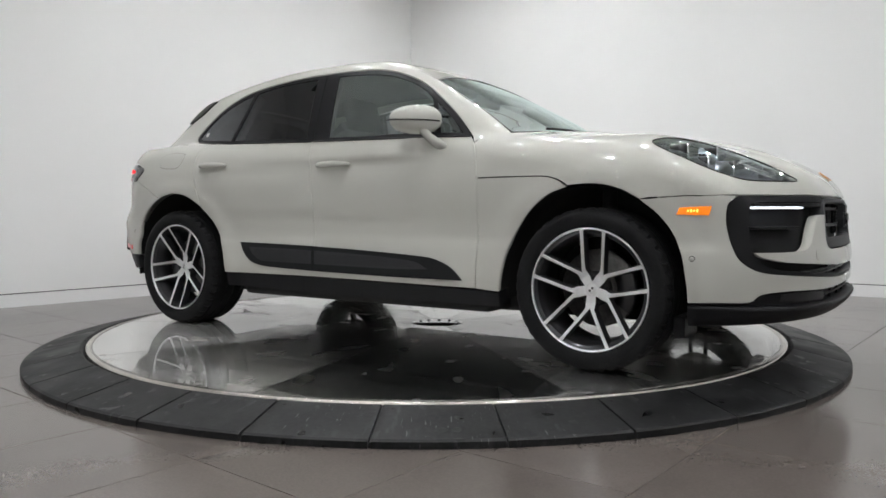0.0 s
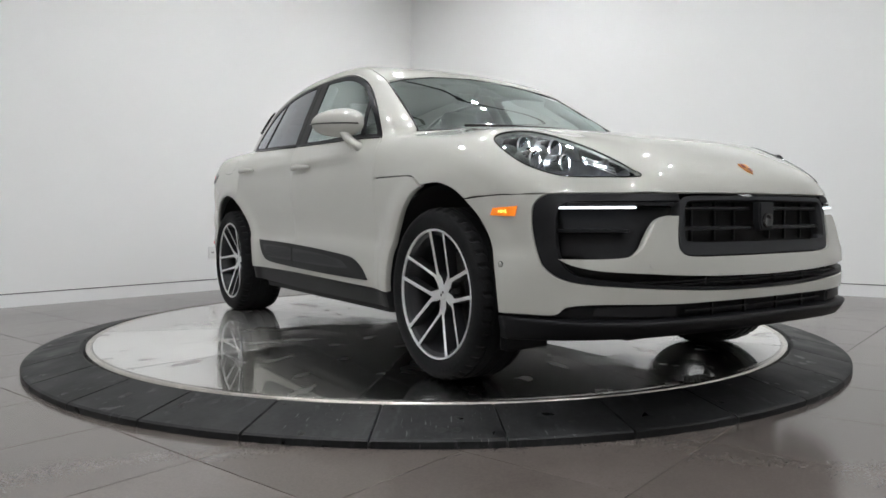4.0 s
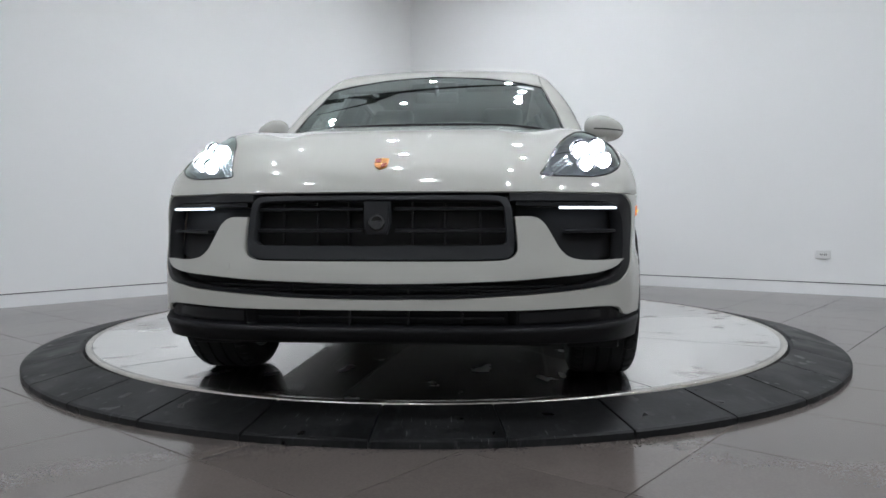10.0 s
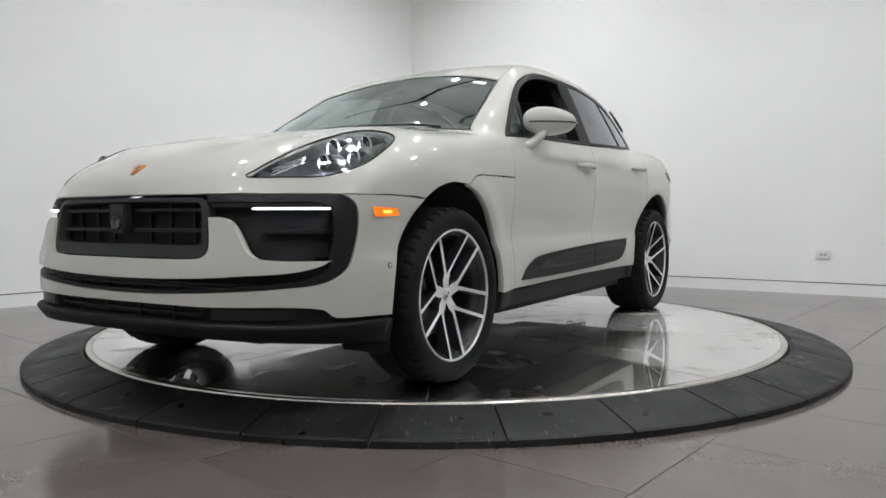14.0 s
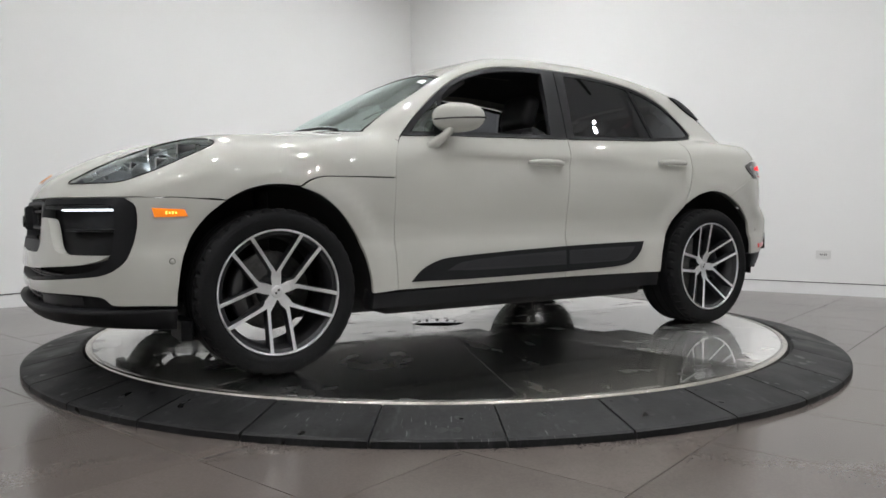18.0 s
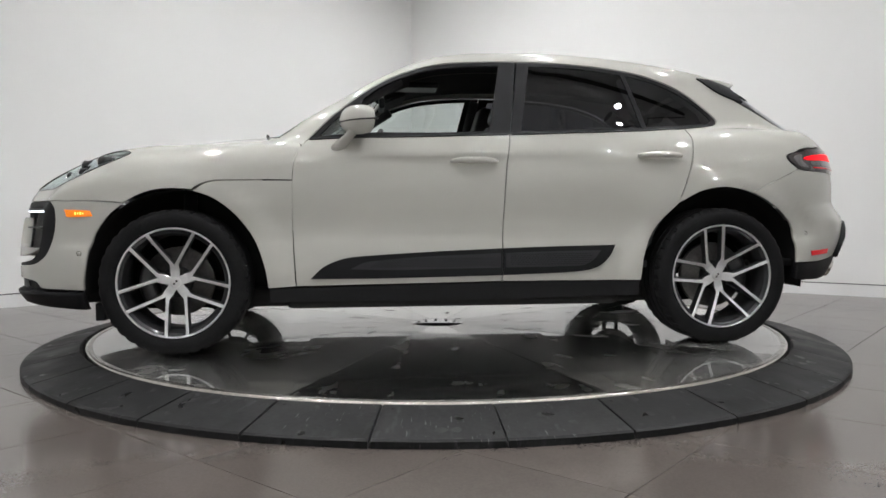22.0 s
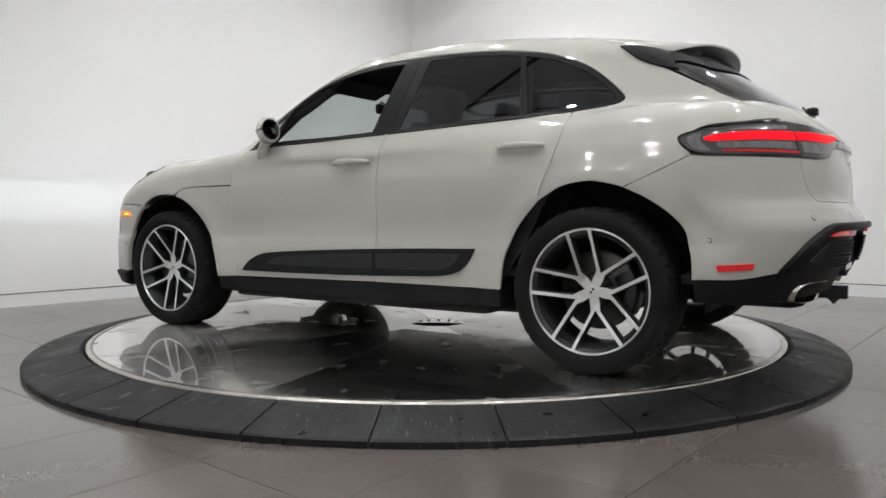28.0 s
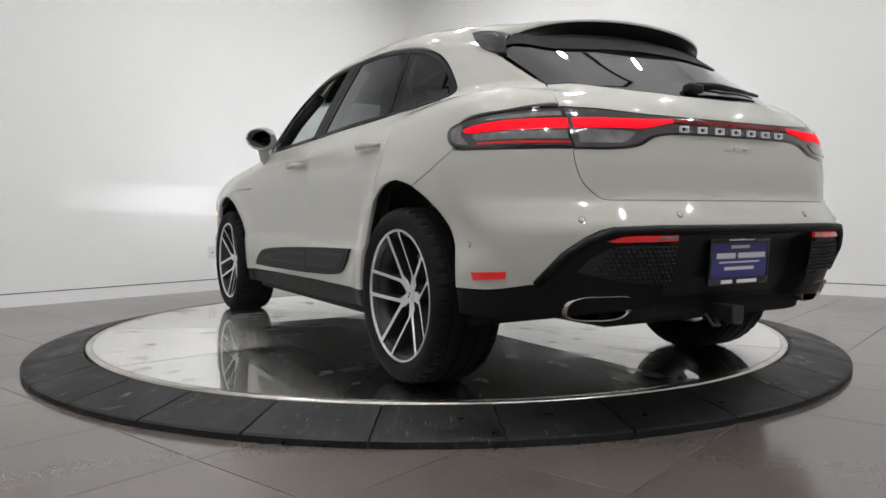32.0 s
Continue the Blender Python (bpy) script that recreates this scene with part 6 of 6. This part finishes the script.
WHEEL_MESHES = {}
def keep(key, bm, material):
    data = bpy.data.meshes.new(key)
    bm.to_mesh(data)
    bm.free()
    data.materials.append(material)
    WHEEL_MESHES[key] = data


DISH = {"front": 0.047, "rear": 0.060}
for end, deep in DISH.items():
    for key, q_ in (("spoke_a", -1), ("spoke_b", 1)):
        keep(f"{key}_{end}", spoke(q_, deep), CUT)
        WHEEL_MESHES[f"{key}_{end}"].materials.append(GUN)
    keep(f"hub_star_{end}", star(deep), CUT)
keep("rim_edge", lathe([(0.264, -0.010), (0.2655, -0.003), (0.2705, 0.0), (0.2745, -0.004), (0.2745, -0.014), (0.266, -0.016)], 72, "y", True), CUT)
keep("rim_barrel", lathe([(0.265, -0.008), (0.262, -0.014), (0.250, -0.020), (0.247, -0.026), (0.246, -0.044), (0.238, -0.050), (0.232, -0.10), (0.235, -0.22), (0.262, -0.24), (0.268, -0.24), (0.245, -0.20), (0.245, -0.05), (0.270, -0.012)], 72, "y"), GUN)
keep("brake_disc", lathe([(0.06, -0.130), (0.06, -0.112), (0.095, -0.112), (0.098, -0.127), (0.172, -0.127), (0.175, -0.130), (0.175, -0.157), (0.172, -0.160), (0.06, -0.160)], 56, "y"), IRON)
keep("disc_bell", lathe([(0, -0.108), (0.07, -0.108), (0.088, -0.112), (0.092, -0.126)], 40, "y"), IRON)
keep("hub_cap", lathe([(0, 0.0065), (0.018, 0.006), (0.025, 0.0045), (0.028, 0.0015), (0.028, -0.005)], 28, "y"), CUT)
keep("cap_emblem", join(*[moved(block(0.009, 0.0015, 0.010, 0.0004), Matrix.Translation((x, 0.0068, z))) for x, z in ((-0.006, 0.006), (0.006, -0.006))]), SATIN)
keep("wheel_bolt", lathe([(0, 0.002), (0.007, 0.002), (0.008, -0.002), (0.012, -0.012)], 8, "y"), SATIN)
keep("bolt_well", lathe([(0, 0.0), (0.0165, 0.0), (0.0165, -0.02)], 16, "y"), SHADOWHOLE)
keep("hub_pad", lathe([(0, -0.022), (0.066, -0.024), (0.078, -0.032), (0.080, -0.045)], 32, "y"), SATIN)
keep("tyre_front", tyre_mesh(0.262, 0.3630), RUBBER)
keep("tyre_rear", tyre_mesh(0.290, 0.3630), RUBBER)
keep("tyre_relief", join(*[moved(block(0.020, 0.002, 0.016, 0.0006), Matrix.Rotation(a + 0.085 * i, 4, "Y") @ Matrix.Translation((0, 0.0064, 0.318))) for a in (0.3, 3.4) for i in range(7)]), RUBBER)
cal = lathe([(0.10, -0.098), (0.178, -0.094), (0.190, -0.105), (0.190, -0.18), (0.10, -0.18)], 64, "y", True)
bmesh.ops.delete(cal, geom=[v for v in cal.verts if not (v.co.x < -0.02 and abs(v.co.z) < abs(v.co.x) * 0.75)], context="VERTS")
keep("caliper", cal, CALIPER)
for name, x, side, back, turn in (("front", 1.412, 1, 0, 182.6), ("front", 1.412, -1, 0, -4.5), ("rear", -1.410, 1, 1, 10), ("rear", -1.410, -1, 1, 28.4)):
    wheel = new("wheel")
    wheel.parent = car
    wheel.empty_display_size = 0.1
    tagged(wheel, "five-twin-spoke alloy wheel, cut faces on dark grey")
    wheel.matrix_basis = Matrix.Translation((x, side * (0.954 if back else 0.944), 0.3605)) @ (Matrix.Rotation(math.pi, 4, "Z") if side < 0 else Matrix.Identity(4))
    spin = Matrix.Rotation(radians(turn), 4, "Y")
    hub_y = dish(0.045, DISH[name])
    sunk = Matrix.Translation((0, hub_y, 0))
    for key, nm, m in ((f"hub_star_{name}", "hub", spin), ("hub_pad", "hub_pad", sunk @ spin), ("rim_edge", "rim_edge", spin), ("rim_barrel", "rim", spin), ("hub_cap", "hub_cap", sunk @ spin), ("cap_emblem", "cap_emblem", sunk @ spin), ("brake_disc", "brake_disc", spin), ("disc_bell", "disc_bell", spin)):
        ob = link(nm, WHEEL_MESHES[key], None, wheel)
        ob.matrix_basis = m
    for key, nm, tag in (("tyre_rear" if back else "tyre_front", "tyre", "black rubber tyre"), ("tyre_relief", "tyre_relief", "")):
        ob = link(nm, WHEEL_MESHES[key], None, wheel, tag)
        ob.matrix_basis = Matrix.Translation((0, 0.004, 0)) @ spin
        if nm != "tyre":
            tagged(ob, kind="stuff")
    ob = link("brake_caliper", WHEEL_MESHES["caliper"], None, wheel, "black brake caliper")
    ob.matrix_basis = Matrix.Rotation(math.pi if (side > 0) == (back == 0) else 0, 4, "Y")
    for i in range(5):
        a = 2 * math.pi * i / 5
        for key in ("spoke_a", "spoke_b"):
            ob = link("spoke", WHEEL_MESHES[f"{key}_{name}"], None, wheel)
            ob.matrix_basis = spin @ Matrix.Rotation(a + math.pi / 5, 4, "Y")
        for key, r, y in (("bolt_well", 0.056, -0.012), ("wheel_bolt", 0.056, -0.010)):
            ob = link("wheel_bolt" if key == "wheel_bolt" else "bolt_well", WHEEL_MESHES[key], None, wheel)
            ob.matrix_basis = sunk @ spin @ Matrix.Translation((r * math.sin(a), y, r * math.cos(a)))


# wheel arches: black liners
def liner(x, r):
    bm = bmesh.new()
    rows = []
    for a in np.linspace(radians(-8), radians(188), 28):
        rows.append([bm.verts.new((x + q_ * math.cos(a), y, 0.36 + q_ * math.sin(a))) for q_, y in ((r - 0.004, 0.90), (r, 0.86), (r, 0.60), (0.06, 0.58))])
    for a, b in zip(rows[:-1], rows[1:]):
        for i in range(3):
            bm.faces.new((a[i], a[i + 1], b[i + 1], b[i])).smooth = True
    return bm


for k in (0, 1):
    for x, r in ((1.395, 0.462), (-1.41, 0.483)):
        bm = liner(x, r)
        part("arch_liner", flipped(bm) if k else bm, DARK, car, "black wheel arch liner")
    # strut and flap seen inside the arches
    bm = tube([(1.40, 0.66, 0.42), (1.39, 0.62, 0.80)], 0.035, 10)
    part("strut", flipped(bm) if k else bm, GREYPLAST, car)
    bm = moved(block(0.05, 0.20, 0.09, 0.008), Matrix.Translation((1.785, 0.76, 0.215)))
    part("air_flap", flipped(bm) if k else bm, PLASTIC, car)

# ---- underside and cabin ----
part("underbody", moved(block(3.1, 1.30, 0.10, 0.03), Matrix.Translation((0.15, 0, 0.250))), DARK, car, "black underbody tray")
part("underbody", moved(block(1.75, 1.72, 0.10, 0.03), Matrix.Translation((0.0, 0, 0.262))), DARK, car, "black underbody tray")
part("front_tray", moved(block(0.40, 1.18, 0.06, 0.02), Matrix.Translation((1.96, 0, 0.262))), DARK, car)
part("rear_silencer", moved(block(0.40, 1.10, 0.14, 0.05), Matrix.Translation((-2.0, 0, 0.36))), DARK, car)
for s in (-1, 1):
    part("control_arm", tube([(1.40, s * 0.30, 0.26), (1.40, s * 0.80, 0.30)], 0.025, 8), DARK, car)
    part("control_arm", tube([(-1.40, s * 0.30, 0.28), (-1.40, s * 0.78, 0.30)], 0.025, 8), DARK, car)
cabin_floor = part("cabin_floor", moved(block(2.9, 1.62, 0.04, 0.01), Matrix.Translation((-0.65, 0, 0.42))), LINER, car, "dark cabin carpet")
for k in (0, 1):
    link("door_lining", sheet([f(0.80, 0.36, 1), f(0.80, 1.05, 1), f(0.3, 1.085), f(-0.58, 1.115), f(-1.22, 1.15, 1), f(-1.22, 0.80, 1), f(-0.95, 0.36, 1)], (0, 1, 0), mirror=bool(k), gap=0, lift=-0.075, lip=0, grid=0.08), LEATHER, car, "black door lining")
    ob = link("boot_lining", sheet([f(-1.24, 1.12, 1), f(-1.24, 0.85, 1), f(-1.9, 0.85, 1), f(-1.9, 1.10, 1)], (0, 1, 0), mirror=bool(k), gap=0, lift=-0.06, lip=0, grid=0.08), LINER, car)
link("headliner", sheet([o_(0.33, 0, 1), o_(0.40, 0.58, 1), o_(0.0, 0.60), o_(-0.6, 0.59), o_(-1.3, 0.57), o_(-1.58, 0.53, 1), o_(-1.6, 0, 1), o_(-0.8, 0)], (0, 0.2, 1), both=True, lift=-0.035, lip=0, grid=0.08), LINER, car, "dark cloth headliner")
for k in (0, 1):
    for pts, r in (([f(0.70, 1.12), f(0.50, 1.30), f(0.28, 1.435)], 0.030), ([f(-0.235, 1.10), f(-0.29, 1.35), f(-0.32, 1.51)], 0.035), ([f(-1.04, 1.14), f(-0.99, 1.35), f(-0.96, 1.46)], 0.02), ([f(-1.5, 1.20), f(-1.45, 1.32), f(-1.3, 1.42)], 0.05)):
        bm = tube([Vector(p[:3]) - Vector((0, 0.055, 0.02)) for p in pts], r, 8)
        part("pillar_lining", flipped(bm) if k else bm, LINER, car, "dark pillar lining")


def seat_back(x, y, w, h, lean, head=True):
    bm = block(0.13, w, h, 0.045, segs=3)
    m = Matrix.Translation((x, y, 0.62)) @ Matrix.Rotation(radians(-lean), 4, "Y") @ Matrix.Translation((0, 0, h / 2))
    bmesh.ops.transform(bm, matrix=m, verts=bm.verts)
    return bm, m


for y in (-0.37, 0.37):
    base = part("front_seat", moved(block(0.52, 0.50, 0.16, 0.05, segs=3), Matrix.Translation((0.13, y, 0.60))), LEATHER, car, "black leather front seat")
    bm, m = seat_back(-0.12, y, 0.50, 0.60, 18)
    part("seat_back", bm, LEATHER, base)
    part("head_rest", moved(block(0.10, 0.27, 0.20, 0.045, segs=3), m @ Matrix.Translation((0.01, 0, 0.42))), LEATHER, base)
    part("seat_bolster", join(*[moved(tube([(0.05, s * 0.23, -0.26), (0.075, s * 0.24, 0.0), (0.05, s * 0.20, 0.25)], [0.05, 0.055, 0.04], 8), m) for s in (-1, 1)]), LEATHER, base)
bench = part("rear_bench", moved(block(0.50, 1.24, 0.16, 0.05, segs=3), Matrix.Translation((-0.78, 0, 0.60))), LEATHER, car, "black leather rear bench")
bm, m = seat_back(-1.05, 0, 1.24, 0.52, 24)
part("bench_back", bm, LEATHER, bench)
for y in (-0.38, 0, 0.38):
    part("head_rest", moved(block(0.09, 0.24, 0.13, 0.04, segs=3), m @ Matrix.Translation((0, y, 0.325))), LEATHER, bench)
dash = part("dashboard", moved(block(0.42, 1.52, 0.30, 0.09, segs=4), Matrix.Translation((0.80, 0, 0.935))), LEATHER, car, "black dashboard")
part("instrument_hood", moved(block(0.22, 0.36, 0.09, 0.035, segs=3), Matrix.Translation((0.66, 0.37, 1.085))), LEATHER, dash)
part("centre_console", moved(block(0.95, 0.24, 0.30, 0.05, segs=3), Matrix.Translation((0.30, 0, 0.62))), LEATHER, dash)
sw = Matrix.Translation((0.45, 0.37, 1.01)) @ Matrix.Rotation(radians(-25), 4, "Y")
wheel_ring = part("steering_wheel", moved(tube([(0, 0.18 * math.cos(a), 0.18 * math.sin(a)) for a in np.linspace(0, 2 * math.pi, 32, endpoint=False)], 0.016, 8, True), sw), LEATHER, car, "black steering wheel")
part("wheel_boss", moved(block(0.05, 0.13, 0.12, 0.03, segs=3), sw @ Matrix.Translation((0.03, 0, 0))), LEATHER, wheel_ring)
for a in (0, 180, 270):
    part("wheel_spoke", moved(block(0.02, 0.13, 0.03, 0.008), sw @ Matrix.Rotation(radians(a), 4, "X") @ Matrix.Translation((0.015, 0.11, 0))), LEATHER, wheel_ring)
part("steering_column", tube([(0.48, 0.37, 0.99), (0.75, 0.37, 0.90)], 0.045, 10), LEATHER, wheel_ring)
mir = part("interior_mirror", moved(block(0.035, 0.25, 0.065, 0.015, segs=3), Matrix.Translation((0.36, 0, 1.375))), SATIN, car, "black interior mirror")
part("mirror_stem", tube([(0.37, 0, 1.39), (0.42, 0, 1.432)], 0.014, 8), SATIN, mir)
part("overhead_console", moved(block(0.26, 0.20, 0.035, 0.012), Matrix.Translation((0.14, 0, 1.49))), SATIN, car, "dark overhead console")
for y in (-0.37, 0.37):
    part("sun_visor", moved(block(0.15, 0.40, 0.02, 0.008), Matrix.Translation((0.27, y, 1.447)) @ Matrix.Rotation(radians(22), 4, "Y")), LINER, car, "dark sun visor")
link("windshield_sticker", sheet([o_(0.455, 0.47, 1), o_(0.475, 0.56, 1), o_(0.44, 0.56, 1), o_(0.425, 0.47, 1)], (0.6, 0.15, 0.78), gap=0, lift=-0.003, lip=0, grid=0.05), PAPER, windshield, "small white paper sticker")
for y0, y1 in ((0.60, 0.02), (0.10, -0.50)):
    pts = [Vector(over(1.045 - 0.14 * abs(y) ** 2 - 0.01, abs(y))) * 1.0 for y in np.linspace(y0, y1, 8)]
    pts = [Vector((q_.x, y, q_.z + 0.012)) for q_, y in zip(pts, np.linspace(y0, y1, 8))]
    part("wiper_blade", tube(pts, 0.007, 6), SEAL, car, "black wiper blade")


tiles()

TURN = [(0, -34.22), (0.5, -36.24), (1, -39.06), (1.5, -42.09), (2, -45.21), (3, -51.45), (3.5, -54.66), (5.5, -67.3), (6, -70.41), (7, -76.73), (8, -83.05), (9, -89.57), (10, -95.99), (11, -102.51), (12, -109.02), (13, -115.64), (14, -122.36), (14.5, -125.64), (16.5, -138.67), (17, -141.85), (18, -148.12), (19, -154.36), (20, -160.91), (21, -167.45), (22, -174.1), (23, -180.77), (24, -187.15), (25, -193.72), (25.5, -196.93), (27.5, -209.99), (28, -213.3), (29, -220.13), (30, -226.86), (31, -233.67), (32, -240.48)]


def motions():
    """The turntable bears the car round."""
    ax, ay = 0.007, -0.040
    rows, plain = [], []
    for t, a in TURN:
        c, s = math.cos(radians(a)), math.sin(radians(a))
        rows.append((t, pose(-(c * ax - s * ay), -(s * ax + c * ay), 0.0008, 0, 0, a)))
        plain.append((t, pose(0, 0, 0, 0, 0, a)))
    walk(car, rows)
    walk(turntable, plain)


motions()
